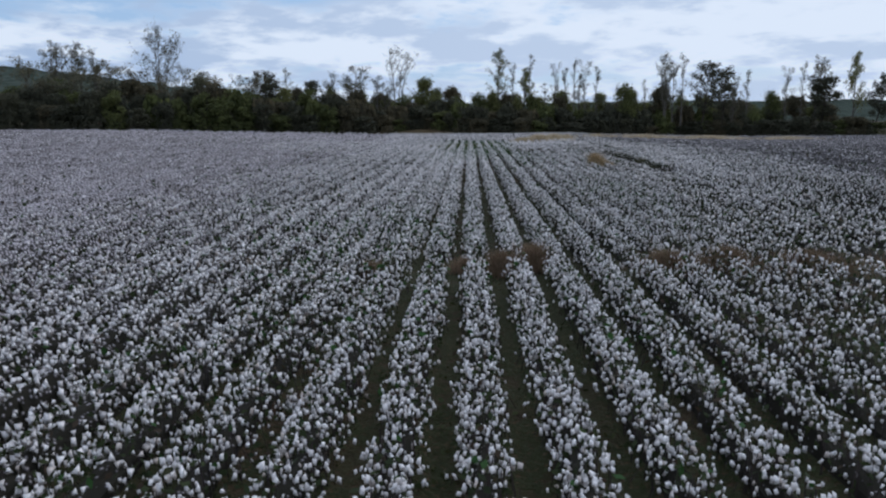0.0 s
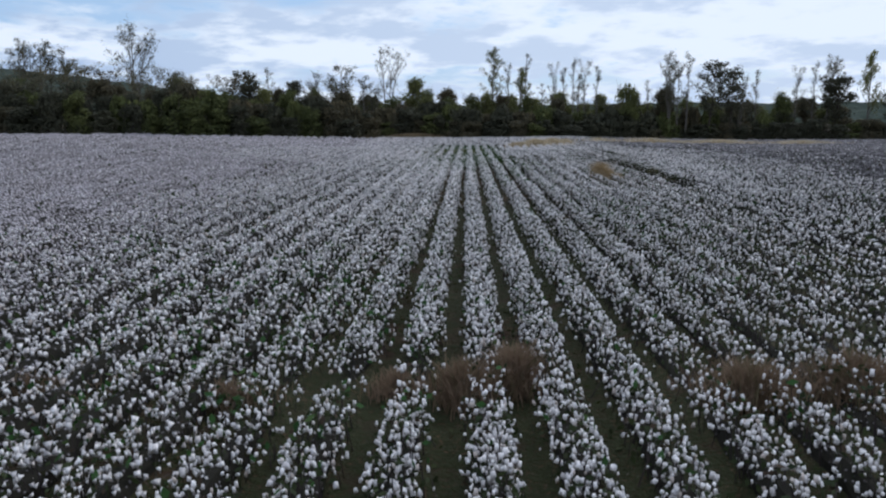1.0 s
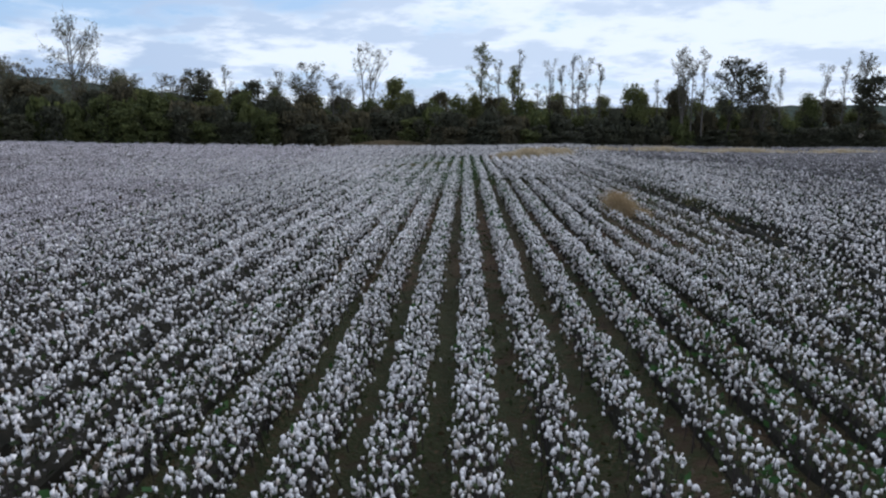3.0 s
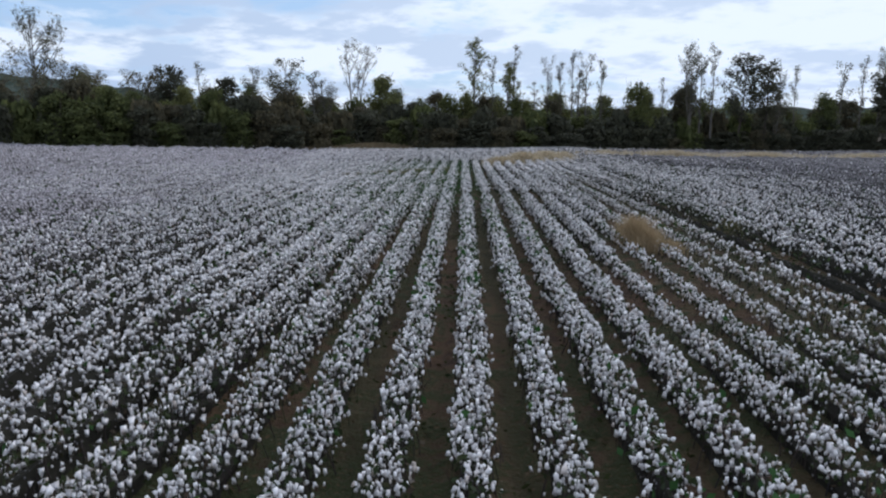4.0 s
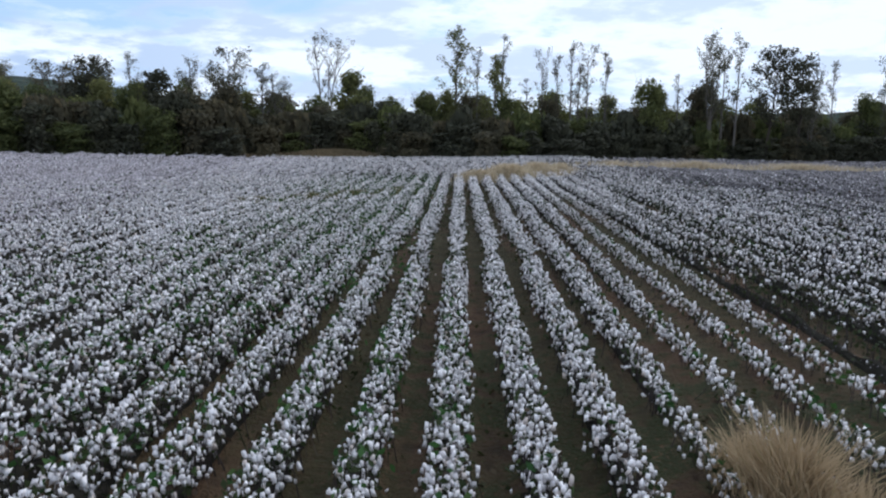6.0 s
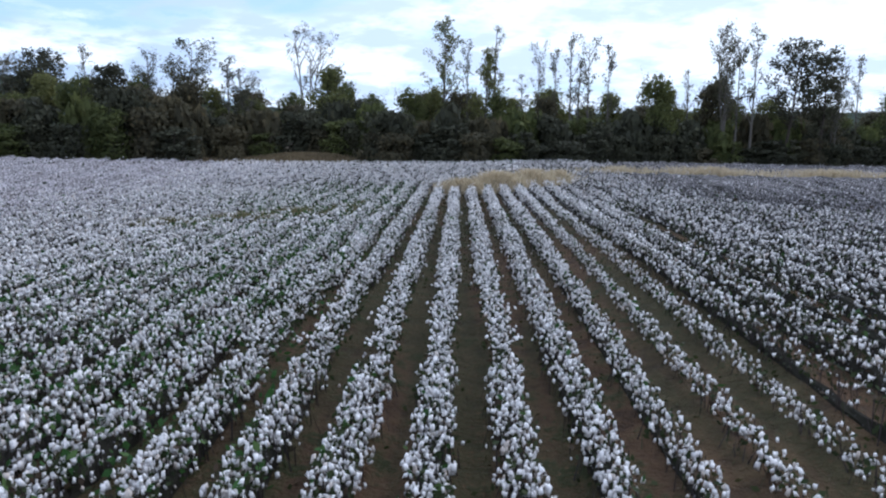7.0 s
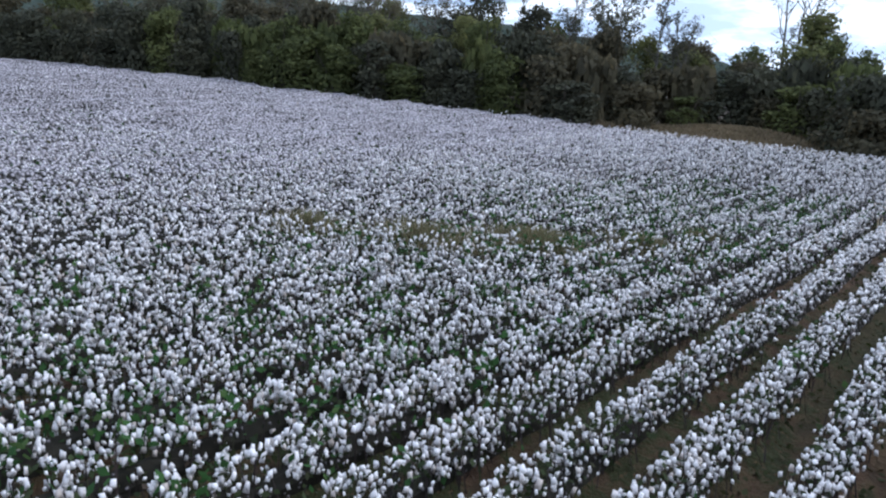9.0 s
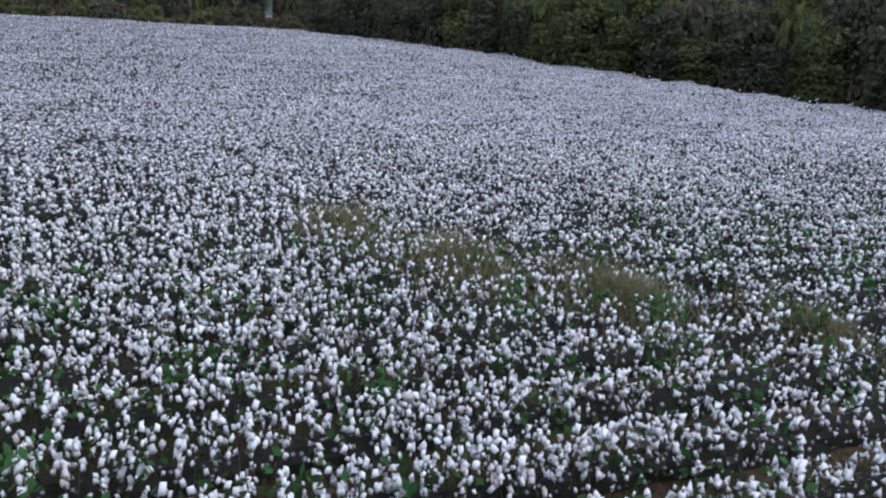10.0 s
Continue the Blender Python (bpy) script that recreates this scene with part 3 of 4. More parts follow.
def make_tree(kind, height, width, seed, leaf_mat, bark_mat, rich=1.0):
    """An upright tree of that height and crown width, at the origin: trunk, limbs, crown."""
    r = np.random.RandomState(seed)
    tree = new({"bush": "bush"}.get(kind, "tree"))
    tips = []
    half = width / 2
    if kind == "bush":
        stems, low, reach, leaves, size, spread = 2, 0.05, 1.0, 1800, 0.165, 0.75
    elif kind == "round":
        stems, low, reach, leaves, size, spread = 1, 0.24, 1.0, 2700, 0.155, 0.70
    elif kind == "oak":
        stems, low, reach, leaves, size, spread = 1, 0.30, 1.0, 3200, 0.16, 0.8
    elif kind == "poplar":
        stems, low, reach, leaves, size, spread = 1, 0.22, 1.0, 2500, 0.125, 0.62
    elif kind == "slender":
        stems, low, reach, leaves, size, spread = 1, 0.30, 1.0, 760, 0.100, 0.46
    elif kind == "fan":
        stems, low, reach, leaves, size, spread = 3, 0.45, 1.0, 1500, 0.12, 0.6
    elif kind == "autumn":
        stems, low, reach, leaves, size, spread = 2, 0.22, 1.0, 2600, 0.13, 0.75
    else:
        stems, low, reach, leaves, size, spread = 3, 0.34, 1.1, 3400, 0.12, 0.62
    leaves, size = int(leaves * rich), size / math.sqrt(rich)
    girth = 0.012 * height + 0.04
    for s in range(stems):
        out = r.normal(0, 1, 2)
        out = out / np.linalg.norm(out) * (0.0 if stems == 1 else half * {"bush": 0.7, "sparse": 0.38}.get(kind, 0.5))
        path = bent((0.25 * s * (stems > 1), 0.15 * s, -0.3), (out[0] / height, out[1] / height, 1.0), height * (0.95 if s == 0 else r.uniform(0.72, 0.93)), r, 9, 0.015 if kind in ("poplar", "slender") else 0.045)
        trunk = Wood()
        trunk.add(path, np.linspace(girth, girth * 0.12, 9) * (1 if s == 0 else 0.7), 4 if kind == "bush" else 7)
        tips.append(path[-1])
        count = {"bush": 7, "round": 20, "oak": 24, "poplar": 26, "slender": 11, "fan": 9, "autumn": 12}.get(kind, 13)
        for i in range(count):
            s_at = low + (0.96 - low) * (i + r.uniform(0, 1)) / count
            at = path[min(int(s_at * 8), 7)] + (path[min(int(s_at * 8) + 1, 8)] - path[min(int(s_at * 8), 7)]) * (s_at * 8 % 1)
            rel = (s_at - low) / (1 - low)
            if kind in ("bush", "round", "oak", "autumn"):
                env = math.sqrt(max(0.06, 1 - (1.7 * rel - 0.75) ** 2))
            elif kind == "poplar":
                env = 1.45 - 1.3 * rel + 0.1
            elif kind == "slender":
                env = 1.0 - 0.25 * rel
            else:
                env = 0.45 + 0.55 * math.sin(math.pi * min(1, rel * 0.8 + 0.15))
            a = r.uniform(0, 6.28)
            steep = {"poplar": 1.3, "slender": 1.5, "fan": 1.6, "sparse": 1.25, "autumn": 1.1, "oak": 0.6}.get(kind, 0.45)
            length = half * env * reach * (r.uniform(0.25, 1.7) if kind == "slender" else r.uniform(0.65, 1.15)) * (0.6 if kind == "bush" else 1.0)
            room = max(0.4, (height - at[2]) * math.sqrt(1 + steep * steep) / steep * 0.95)
            limb = bent(at, (math.cos(a), math.sin(a), steep), min(length * math.sqrt(1 + steep * 0.4), room), r, 5, 0.16, 0.03)
            wood = trunk if kind == "autumn" else Wood()
            wood.add(limb, np.linspace(girth * 0.32, girth * 0.05, 5), 4)
            tips += [limb[-1], limb[-2], limb[2]] if kind != "fan" else [limb[-1]]
            for _ in range(2):
                q = limb[r.randint(2, 5)]
                b = r.uniform(0, 6.28)
                twig = bent(q, (math.cos(b), math.sin(b), r.uniform(0.0, 1.0)), min(length, room) * r.uniform(0.25, 0.5), r, 4, 0.2)
                wood.add(twig, np.linspace(girth * 0.12, girth * 0.03, 4), 3)
                tips.append(twig[-1])
            if kind not in ("bush", "autumn"):
                part("limb", wood.mesh("limb", bark_mat), tree)
        name = "stem" if kind in ("bush", "autumn") else "trunk"
        part(name, trunk.mesh(name, bark_mat), tree)
    tips = np.array(tips)
    if kind in ("bush", "round"):
        # a few big rounded lobes
        count = 18
        a, q = r.uniform(0, 6.28, count), half * np.sqrt(r.uniform(0, 1, count)) * 0.68
        lift = r.uniform(0.30 if kind == "bush" else 0.40, 0.84, count)
        lift[0], q[0] = 0.84, half * 0.15
        q = q * np.sqrt(np.clip(1.15 - lift ** 2, 0.1, 1))
        lobes = np.stack([np.cos(a) * q, np.sin(a) * q, lift * height], -1)
        radius = half * r.uniform(0.20, 0.42, count)
        radius = np.minimum(radius, height * 1.0 - lobes[:, 2])
        radius = np.maximum(radius, 0.5)
    else:
        # small clumps at the twigs' ends, with sky between
        lobes = tips[tips[:, 2] > height * (low - 0.1)]
        radius = r.uniform(0.5, 1.2, len(lobes)) * spread
    pick = r.choice(len(lobes), leaves, p=radius ** 2 / np.sum(radius ** 2))
    way = r.normal(0, 1, (leaves, 3)) + (0, 0, 0.35)
    way /= np.linalg.norm(way, axis=1)[:, None]
    c = lobes[pick] + way * (radius[pick] * np.where(r.uniform(0, 1, leaves) < 0.14, r.uniform(1.0, 1.4, leaves), r.uniform(0.5, 1.05, leaves)))[:, None] * (1, 1, 0.9)
    keep = (c[:, 2] > 0.1) & (c[:, 2] < height * r.uniform(0.96, 1.06, leaves))
    c, way = c[keep], way[keep]
    if kind == "bush":
        # foliage down to the ground
        low_n = leaves // 3
        a, q = r.uniform(0, 6.28, low_n), half * np.sqrt(r.uniform(0.1, 0.62, low_n))
        c = np.concatenate([c, np.stack([np.cos(a) * q, np.sin(a) * q, r.uniform(0.1, height * 0.42, low_n)], -1)])
        way = np.concatenate([way, np.stack([np.cos(a), np.sin(a), 0.3 + 0 * a], -1)])
    v, f = scatter_facing(c, way + r.normal(0, 0.45, way.shape), r.uniform(0.55, 1.45, len(c)) * size, r)
    part("crown", mesh_of("crown", v, f, leaf_mat), tree)
    return tree


def tags_for(tree, kind):
    words = {"bush": ("dense dark green hedgerow bush at the field's edge", "bush", "bushes along the field's edge"),
             "round": ("broad green leafy tree in the hedgerow", "tree", "trees behind the field"),
             "oak": ("spreading dark green tree with gaps in its crown", "tree", "trees behind the field"),
             "poplar": ("tall narrow upright tree with thin foliage", "tree", "trees behind the field"),
             "slender": ("slender upright half-bare tree with small leaf tufts", "tree", "trees behind the field"),
             "fan": ("tall bare-limbed tree fanning out with few leaves", "tree", "trees behind the field"),
             "autumn": ("tall olive-brown tree thinning out in autumn", "tree", "trees behind the field"),
             "sparse": ("tall half-bare tree with thinning autumn leaves", "tree", "trees behind the field")}[kind]
    tagged(tree, words[0], words[1], words[2])


MODELS = {}


def plant_tree(kind, x, y, height, width, variant=0):
    """Stands a tree of that kind on the ground; the first of each kind and variant is built, the rest are copies of it."""
    key = (kind, variant)
    z = float(land(x, y))
    if key not in MODELS:
        leaf = {"bush": (DARK_LEAF, DARK_LEAF, BROWN_LEAF, BRIGHT_LEAF, DARK_LEAF)[variant % 5], "round": (TREE_LEAF, BRIGHT_LEAF, BROWN_LEAF)[variant % 3], "oak": DARK_LEAF, "poplar": TREE_LEAF, "autumn": (AUTUMN_LEAF, BROWN_LEAF)[variant % 2]}.get(kind, THIN_LEAF)
        tree = make_tree(kind, height, width, 100 + variant * 17 + len(kind), leaf, DARK_BARK if kind in ("bush", "round", "oak") else BARK, 0.5 if kind == "bush" and variant >= 5 else 1.0)
        tags_for(tree, kind)
        tree.matrix_basis = pose(x, y, z)
        MODELS[key] = (tree, height, width)
        return tree
    tree, h0, w0 = MODELS[key]
    turn = (x * 37.7 + y * 11.3) % 360
    m = pose(x, y, z, 0, 0, turn) @ Matrix.Diagonal((width / w0, width / w0, height / h0, 1))
    return copy_thing(tree, m)


def build_trees():
    r = np.random.RandomState(19)
    # the dense belt along the end of the field
    for depth, lo, hi, gap in ((2.0, 2.8, 6.0, 2.7), (6.0, 4.6, 7.8, 3.9)):
        x = -92.0
        while x < 86:
            y = float(field_end(x)) + depth + r.uniform(-1, 1)
            back = float(11.0 * smooth_step(x, -20, -14) * (1 - smooth_step(x, -4, 0)))
            tall = 1.0 + 0.28 * float(smooth_step(-x, 18, 45)) - 0.24 * float(smooth_step(x, -4, 6))
            plant_tree("bush", x, y + back, r.uniform(lo, hi) * tall, r.uniform(4.6, 6.8), r.randint(0, 5))
            x += gap * r.uniform(0.75, 1.3)
    x = -92.0
    while x < 86:
        far = float(smooth_step(x, -4, 6))
        plant_tree("round", x, float(field_end(x)) + 11 + 9 * (-19 < x < -1) + 13 * far + r.uniform(-1.5, 1.5), r.uniform(6.4, 9.6) + 0.7 * far, r.uniform(5.0, 7.5) + far, r.randint(0, 3))
        x += r.uniform(3.6, 6.4) - 0.6 * far
    # low brown and green scrub on the verge beyond the side of the field
    for x0, lo, hi, gap in ((-101, 0.8, 1.8, 2.8), (-104.5, 1.2, 2.6, 2.8), (-109, 1.8, 3.8, 3.2)):
        y = 46.0
        while y < 108:
            plant_tree("bush", x0 + r.uniform(-2, 2), y, r.uniform(lo, hi), r.uniform(2.6, 4.6), (7, 8, 7, 7, 5)[r.randint(0, 5)])
            y += r.uniform(0.7, 1.4) * gap
    # scrub and wood beyond the side of the field
    for x0, rise in ((-112, 0.55), (-122, 0.9), (-132, 1.1)):
        y = 44.0
        while y < 122:
            plant_tree("bush", x0 + r.uniform(-4, 4), y, r.uniform(3.5, 8.5) * rise, r.uniform(4.6, 7.0), r.randint(5, 10))
            y += r.uniform(4.5, 8.0) * (1.25 if x0 == -112 else 1.0)
    for y in (52, 66, 78, 91, 103, 117):
        plant_tree("round", -138 + r.uniform(-4, 4), y, r.uniform(10, 13), r.uniform(7, 10), r.randint(0, 3))
    # taller trees, from the hill's side across to the other: kind, x, y, height of the top above the field, crown width, variant
    for kind, x, y, top, width, variant in (
        ("sparse", -91.3, 150, 20.0, 6.8, 0), ("sparse", -86.2, 150, 19.0, 6.2, 1), ("sparse", -80.5, 149, 17.6, 6.0, 2),
        ("sparse", -67.8, 149, 21.7, 11.0, 4), ("round", -55.4, 142, 13.0, 7.0, 0), ("oak", -45.2, 145, 13.2, 6.8, 2),
        ("slender", -48.4, 143, 12.0, 2.8, 0), ("slender", -41.8, 146, 12.2, 2.6, 1), ("slender", -39.4, 148, 13.4, 3.0, 2),
        ("round", -36.4, 145, 10.6, 5.2, 2), ("oak", -33.0, 140, 11.0, 4.6, 1), ("round", -27.9, 137, 9.9, 4.0, 1),
        ("sparse", -29.0, 142, 12.2, 4.6, 2), ("sparse", -24.2, 142, 13.3, 6.8, 3), ("slender", -19.6, 142, 11.9, 3.0, 1), ("sparse", -17.6, 143, 10.4, 4.0, 1),
        ("fan", -20.0, 184, 20.6, 10.6, 0), ("round", -11.7, 162, 13.6, 8.8, 0), ("round", -8.4, 157, 10.6, 5.6, 1),
        ("round", -12.2, 416, 22.0, 17.0, 2),
        ("poplar", 5.0, 152, 17.7, 6.6, 0), ("round", 3.9, 150, 9.7, 4.8, 0), ("round", 7.2, 151, 9.4, 4.4, 2),
        ("slender", 8.0, 149, 14.0, 2.3, 2), ("poplar", 10.2, 149, 13.6, 4.8, 1), ("slender", 11.3, 150, 16.7, 2.4, 3), ("round", 11.6, 148, 8.9, 4.6, 1),
        ("slender", 15.0, 151, 11.0, 2.0, 3), ("slender", 17.1, 152, 14.4, 2.4, 0), ("slender", 18.9, 150, 13.8, 2.2, 1), ("slender", 20.5, 147, 14.7, 2.6, 2),
        ("slender", 22.7, 147, 14.4, 2.8, 0), ("slender", 24.9, 146, 13.7, 2.3, 1), ("slender", 21.6, 149, 12.2, 2.4, 3), ("round", 17.8, 148, 8.4, 4.0, 2),
        ("round", 30.6, 146, 10.9, 6.6, 1), ("round", 33.4, 150, 10.0, 4.2, 0), ("slender", 36.0, 151, 11.6, 1.8, 3),
        ("round", 39.0, 150, 11.1, 6.0, 2), ("sparse", 38.9, 147, 15.7, 4.2, 1), ("slender", 40.6, 147, 14.6, 2.4, 1), ("slender", 42.4, 147, 15.6, 2.8, 2),
        ("oak", 46.8, 147, 14.8, 7.0, 0), ("oak", 50.8, 147, 13.9, 4.6, 3), ("sparse", 53.5, 149, 11.6, 3.6, 2), ("slender", 57.1, 151, 12.6, 2.4, 0),
        ("round", 63.5, 154, 9.5, 6.4, 1), ("slender", 68.1, 158, 13.7, 3.0, 0), ("slender", 71.5, 158, 14.5, 2.4, 2), ("sparse", 74.4, 158, 16.5, 4.8, 0),
        ("oak", 74.2, 154, 12.0, 6.2, 1), ("poplar", 81.2, 155, 17.1, 4.4, 1), ("oak", 85.5, 154, 12.6, 6.0, 2), ("round", 91.4, 156, 12.1, 7.3, 2),
        ("sparse", -53.0, 134, 12.2, 5.0, 2), ("round", -36.0, 134, 10.2, 6.0, 0), ("round", -76.7, 128, 11.5, 9.0, 1), ("round", -60.7, 128, 10.7, 8.6, 2),
        ("round", -46.1, 131, 10.0, 7.6, 0), ("oak", -39.2, 137, 10.9, 5.6, 3), ("round", -93.2, 119, 10.8, 10.0, 0), ("sparse", -72.6, 123, 11.4, 9.0, 3),
        ("round", -112, 116, 13.2, 11.0, 2),
        ("autumn", -97, 127, 14.6, 8.4, 0), ("autumn", -90, 129, 13.4, 7.6, 1), ("autumn", -84, 131, 14.4, 8.0, 2), ("autumn", -78, 133, 13.2, 7.4, 0),
        ("autumn", -71, 134, 14.0, 8.2, 2), ("autumn", -65, 133, 12.6, 7.0, 1), ("autumn", -58, 135, 13.4, 7.6, 0), ("autumn", -51, 137, 12.0, 6.8, 2),
        ("autumn", -104, 123, 14.0, 8.6, 2), ("autumn", -120, 112, 14.4, 9.0, 0), ("autumn", -126, 100, 14.0, 9.0, 1), ("autumn", -43, 138, 11.4, 6.2, 1),
        ("round", -19.5, 150, 9.4, 6.6, 2), ("round", -15.5, 155, 9.0, 6.4, 1), ("round", -23.5, 148, 9.6, 6.4, 0), ("bush", -18.5, 141, 5.6, 5.6, 2), ("bush", -21.5, 138, 5.4, 5.2, 0),
    ):
        plant_tree(kind, x, y, (top - float(land(x, y))) * {"round": 1.0, "oak": 1.02}.get(kind, 1.05), width, variant)
    # the second storey that closes the belt's gaps
    x = -60.0
    while x < 60:
        y = float(field_end(x)) + 4.2 + r.uniform(-0.8, 0.8) + float(11.0 * smooth_step(x, -20, -14) * (1 - smooth_step(x, -4, 0)))
        plant_tree("bush", x, y, r.uniform(4.4, 6.0), r.uniform(4.6, 6.2), r.randint(5, 10))
        x += r.uniform(3.4, 5.4)


build_trees()


# ---- dry grass and weeds ----
def blades(cx, cy, rx, ry, count, tall, r, wide=0.012):
    """Thin leaning blades in an oval patch, thickest in its middle."""
    a, q = r.uniform(0, 6.28, count), np.abs(r.normal(0, 0.5, count))
    x, y = cx + np.cos(a) * q * rx, cy + np.sin(a) * q * ry
    z = land(x, y) - 0.02
    h = tall * r.uniform(0.55, 1.1, count) * np.clip(1.15 - 0.4 * q, 0.4, 1.1)
    lean = r.normal(0, 0.30, (count, 2)) * h[:, None]
    b = r.uniform(0, 3.14, count)
    w = np.stack([np.cos(b), np.sin(b), 0 * b], -1) * (wide * r.uniform(0.7, 1.5, count))[:, None]
    foot = np.stack([x, y, z], -1)
    mid = foot + np.stack([lean[:, 0] * 0.35, lean[:, 1] * 0.35, h * 0.6], -1)
    tip = foot + np.stack([lean[:, 0], lean[:, 1], h], -1)
    v = np.stack([foot - w, foot + w, mid + w * 1.3, tip + w * 0.5, tip - w * 0.5, mid - w * 1.3], 1).reshape(-1, 3)
    i = np.arange(count)[:, None] * 6
    f = np.concatenate([i + np.array([[0, 1, 2, 5]]), i + np.array([[5, 2, 3, 4]])])
    return v, f


def grass_patch(name, label, mat, seed, spots):
    r = np.random.RandomState(seed)
    vs, fs, n = [], [], 0
    for cx, cy, rx, ry, count, tall, wide in spots:
        v, f = blades(cx, cy, rx, ry, count, tall, r, wide)
        vs.append(v), fs.append(f + n)
        n += len(v)
    ob = new(name, mesh_of(name, np.concatenate(vs), np.concatenate(fs), mat))
    tagged(ob, label, "grass", kind="stuff")


grass_patch("dry_grass", "tall tan dry grass clump standing among cotton rows", DRY_GRASS, 1, [(9.75, 60.0, 0.5, 1.1, 1800, 1.1, 0.0045), (10.2, 59.5, 0.6, 0.8, 1500, 0.75, 0.0045), (9.6, 60.9, 0.35, 0.5, 450, 0.7, 0.005), (10.8, 59.0, 0.45, 0.7, 700, 0.45, 0.005)])
grass_patch("dry_grass", "pale straw-coloured grass thicket at the rows' end", STRAW, 2, [(7.4, 109.6, 2.2, 1.2, 1500, 0.95, 0.02), (10.0, 111.0, 2.4, 1.4, 2600, 1.25, 0.02), (12.6, 113.2, 2.2, 1.5, 2000, 1.2, 0.02), (15.0, 115.5, 1.8, 1.3, 800, 1.0, 0.02)])
grass_patch("dry_grass", "band of faded grass near the field's end", STRAW, 3, [(21, 121.5, 5, 1.6, 600, 0.85, 0.02), (30, 124.5, 8, 1.8, 1100, 0.9, 0.02), (42, 126.5, 11, 1.8, 1400, 0.9, 0.02), (56, 128.0, 10, 1.8, 900, 0.9, 0.02)])
grass_patch("dead_weeds", "low reddish-brown dead weeds between cotton plants", BROWN_WEED, 4, [(-0.8, 20.5, 0.6, 0.5, 600, 0.40, 0.0055), (0.3, 20.3, 0.6, 0.6, 1300, 0.60, 0.0055), (1.1, 20.8, 0.6, 0.6, 1200, 0.68, 0.0055), (4.7, 20.3, 0.8, 0.7, 1500, 0.64, 0.0055), (6.4, 20.5, 0.9, 0.7, 1500, 0.68, 0.0055), (8.6, 20.5, 1.6, 0.9, 1500, 0.60, 0.0055), (12.0, 20.8, 2.0, 0.9, 1100, 0.56, 0.0055), (-3.4, 19.9, 0.9, 0.6, 650, 0.40, 0.0055), (-7.2, 20.3, 2.2, 0.8, 700, 0.34, 0.0055)])
grass_patch("dead_weeds", "thin olive-tan weeds in gaps of the crop", OLIVE_WEED, 5, [(-5.2, 90.6, 3.0, 1.8, 1500, 0.60, 0.008), (-2.6, 92.3, 3.0, 1.9, 1900, 0.62, 0.008), (-0.6, 94.5, 3.0, 1.8, 1700, 0.62, 0.008), (1.4, 97.0, 2.2, 1.3, 800, 0.6, 0.009), (2.0, 99.8, 1.4, 0.8, 420, 0.55, 0.009), (14.6, 63.4, 0.9, 1.4, 420, 0.55, 0.006)])
grass_patch("verge_grass", "rough green and tan grass on the field's verge", VERGE_GRASS, 6, [(-10, 136, 7, 4.5, 6500, 0.42, 0.05), (-20, 131, 6, 1.5, 900, 0.6, 0.04), (-113, 84, 8, 20, 4200, 1.0, 0.09), (-104, 74, 5, 16, 2600, 0.9, 0.09), (-104, 90, 6, 22, 3000, 0.8, 0.09), (-98, 106, 8, 5, 1200, 0.7, 0.09), (-86, 112, 9, 2, 800, 0.7, 0.09)])


# ---- single cotton plants ----
def boll_mesh(seed):
    """An open boll: four fluffy lobes bulging out of a bur."""
    r = np.random.RandomState(seed)
    bm = bmesh.new()
    bmesh.ops.create_icosphere(bm, subdivisions=1, radius=1.0)
    for v in bm.verts:
        a = math.atan2(v.co.y, v.co.x)
        v.co *= 0.032 * (1 + 0.32 * math.cos(4 * a + seed) * (1 - abs(v.co.z))) * r.uniform(0.74, 1.22)
        v.co.z *= 0.85
    me = bpy.data.meshes.new("boll")
    bm.to_mesh(me)
    bm.free()
    me.polygons.foreach_set("use_smooth", np.full(len(me.polygons), True))
    me.materials.append(LINT)
    return me


BOLLS = [boll_mesh(s) for s in range(5)]


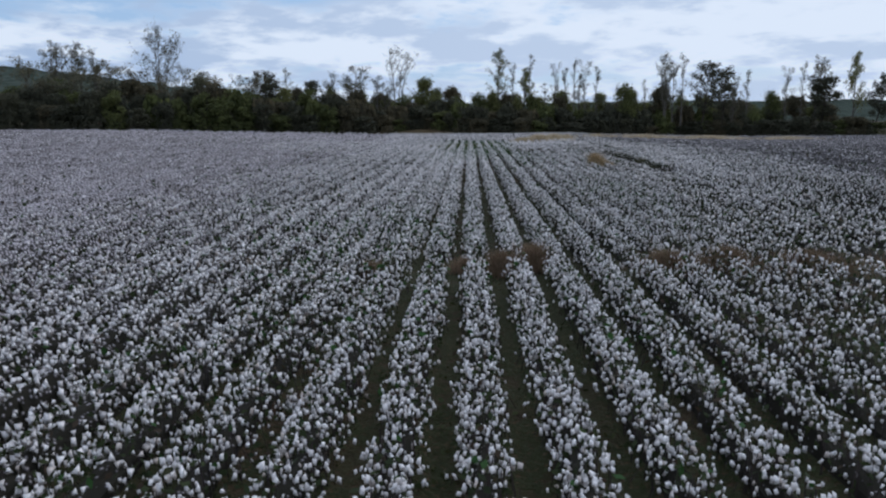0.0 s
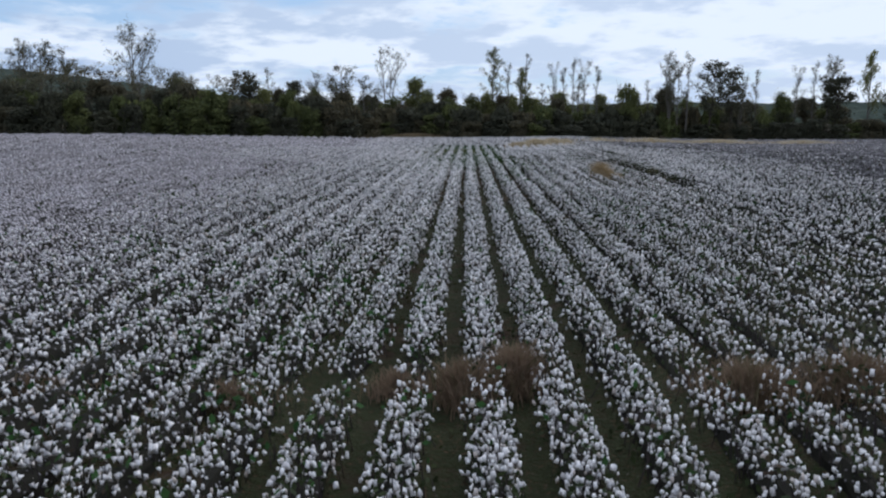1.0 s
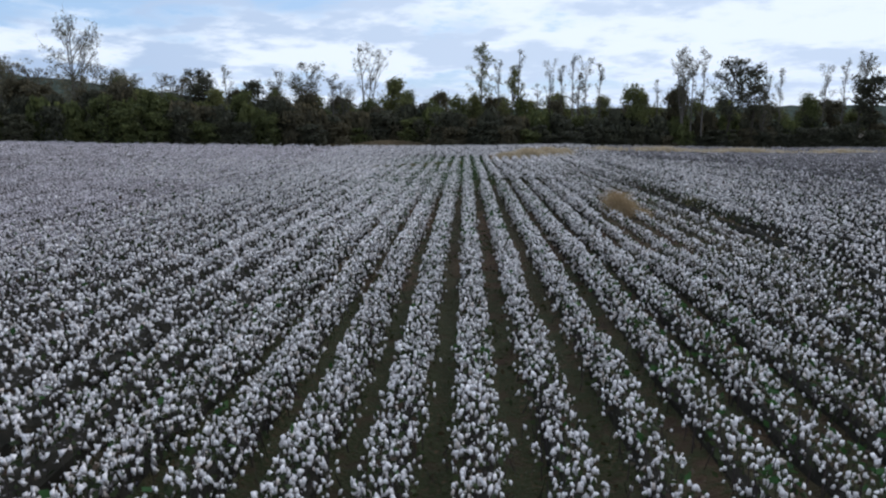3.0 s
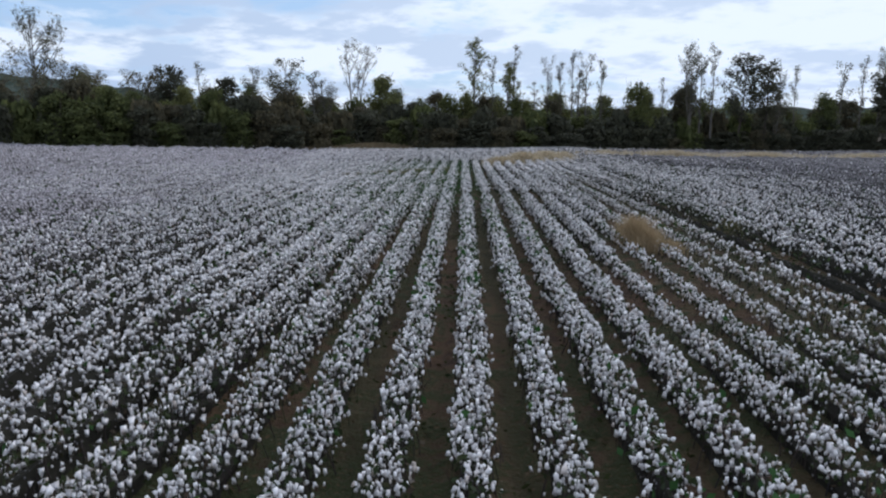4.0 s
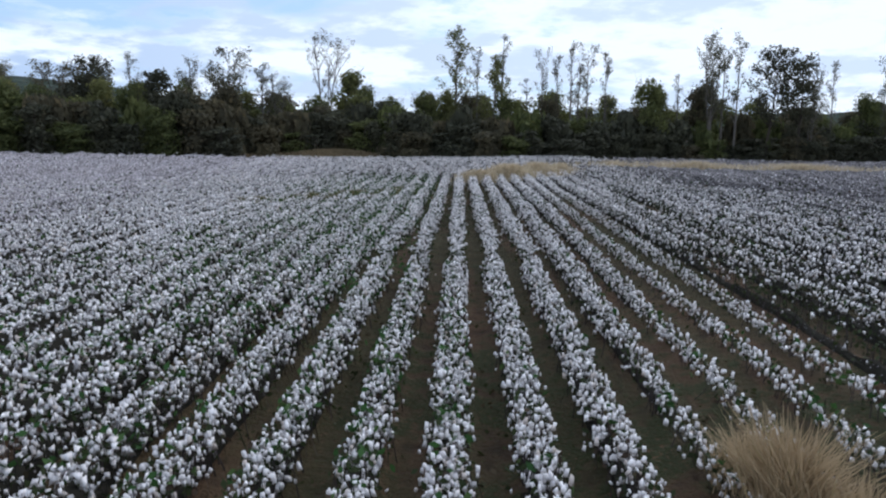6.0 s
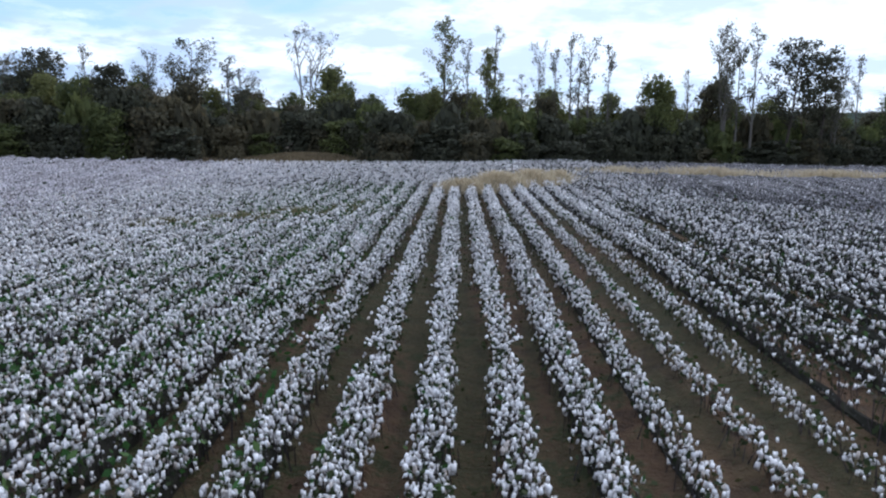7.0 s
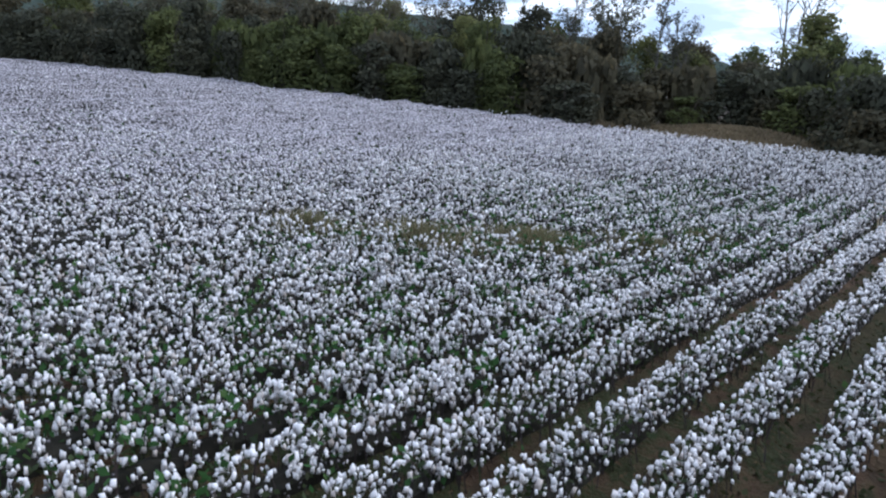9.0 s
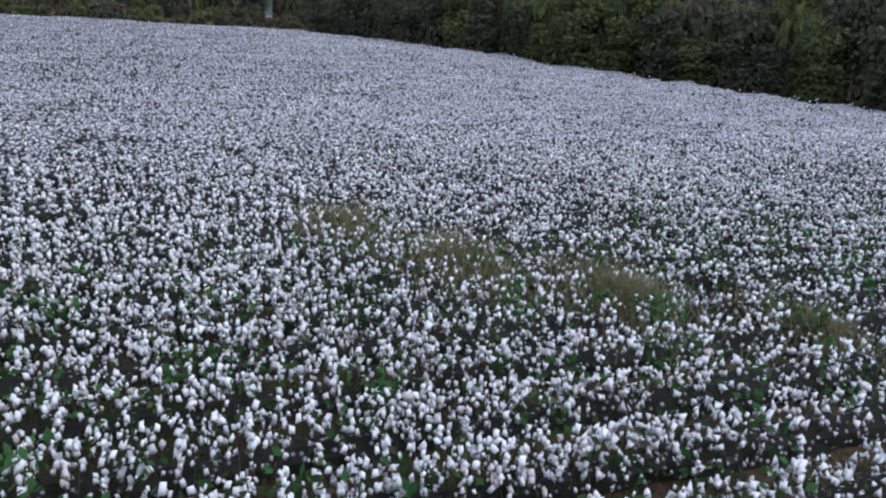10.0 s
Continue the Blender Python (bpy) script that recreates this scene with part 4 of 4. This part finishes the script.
def cotton_plant(seed):
    r = np.random.RandomState(seed)
    plant = new("cotton_plant")
    stem, tips = Wood(), []
    main = bent((0, 0, -0.03), (r.normal(0, 0.06), r.normal(0, 0.06), 1), 0.74 * r.uniform(0.9, 1.08), r, 6, 0.06)
    stem.add(main, np.linspace(0.010, 0.004, 6), 5)
    tips.append(main[-1])
    for i in range(17):
        at = main[1 + i % 5] * 0.6 + main[min(2 + i % 5, 5)] * 0.4
        a = i * 2.4 + r.uniform(-0.4, 0.4)
        branch = bent(at, (math.cos(a), math.sin(a), 0.7), r.uniform(0.10, 0.30), r, 4, 0.12)
        stem.add(branch, np.linspace(0.005, 0.0025, 4), 3)
        tips += [branch[-1]] if i % 2 else [branch[-1], branch[2]]
    part("stem", stem.mesh("stem", STALK), plant, "dark brown branching stem")
    tips = np.array(tips)
    c = tips[r.randint(0, len(tips), 26)] + r.normal(0, 0.07, (26, 3))
    c[:, 2] = np.clip(c[:, 2] - 0.08, 0.06, 1)
    v, f = scatter_quads(c, r.uniform(0.035, 0.075, 26), r)
    part("leaves", mesh_of("leaves", v, f, COTTON_LEAF), plant, "few dull green and brown leaves")
    for i, p in enumerate(tips):
        ob = part("boll", BOLLS[(i + seed) % 5], plant)
        ob.matrix_basis = pose(*p, r.uniform(-40, 40), r.uniform(-40, 40), r.uniform(0, 360))
        wide = r.uniform(0.7, 1.05)
        ob.scale = (wide, wide, wide * r.uniform(1.1, 1.7))
    tagged(plant, "ripe cotton plant with open white bolls on dark stems", "cotton plant", "cotton plants in rows")
    return plant


def build_plants():
    r = np.random.RandomState(77)
    models = []
    for k in PLANT_ROWS:
        y = PLANT_FROM + 0.1
        while y < PLANT_TO:
            x = float(row_middle(k, y)) + r.normal(0, 0.03)
            if r.uniform() < float(stand(x, y)) + 0.1:
                z = float(land(x, y)) + 0.04
                if len(models) < 6:
                    plant = cotton_plant(300 + len(models))
                    plant.matrix_basis = pose(x, y, z)
                    models.append(plant)
                else:
                    copy_thing(models[r.randint(0, 6)], pose(x, y, z, r.uniform(-6, 6), r.uniform(-6, 6), r.uniform(0, 360)))
            y += r.uniform(0.20, 0.30)


build_plants()
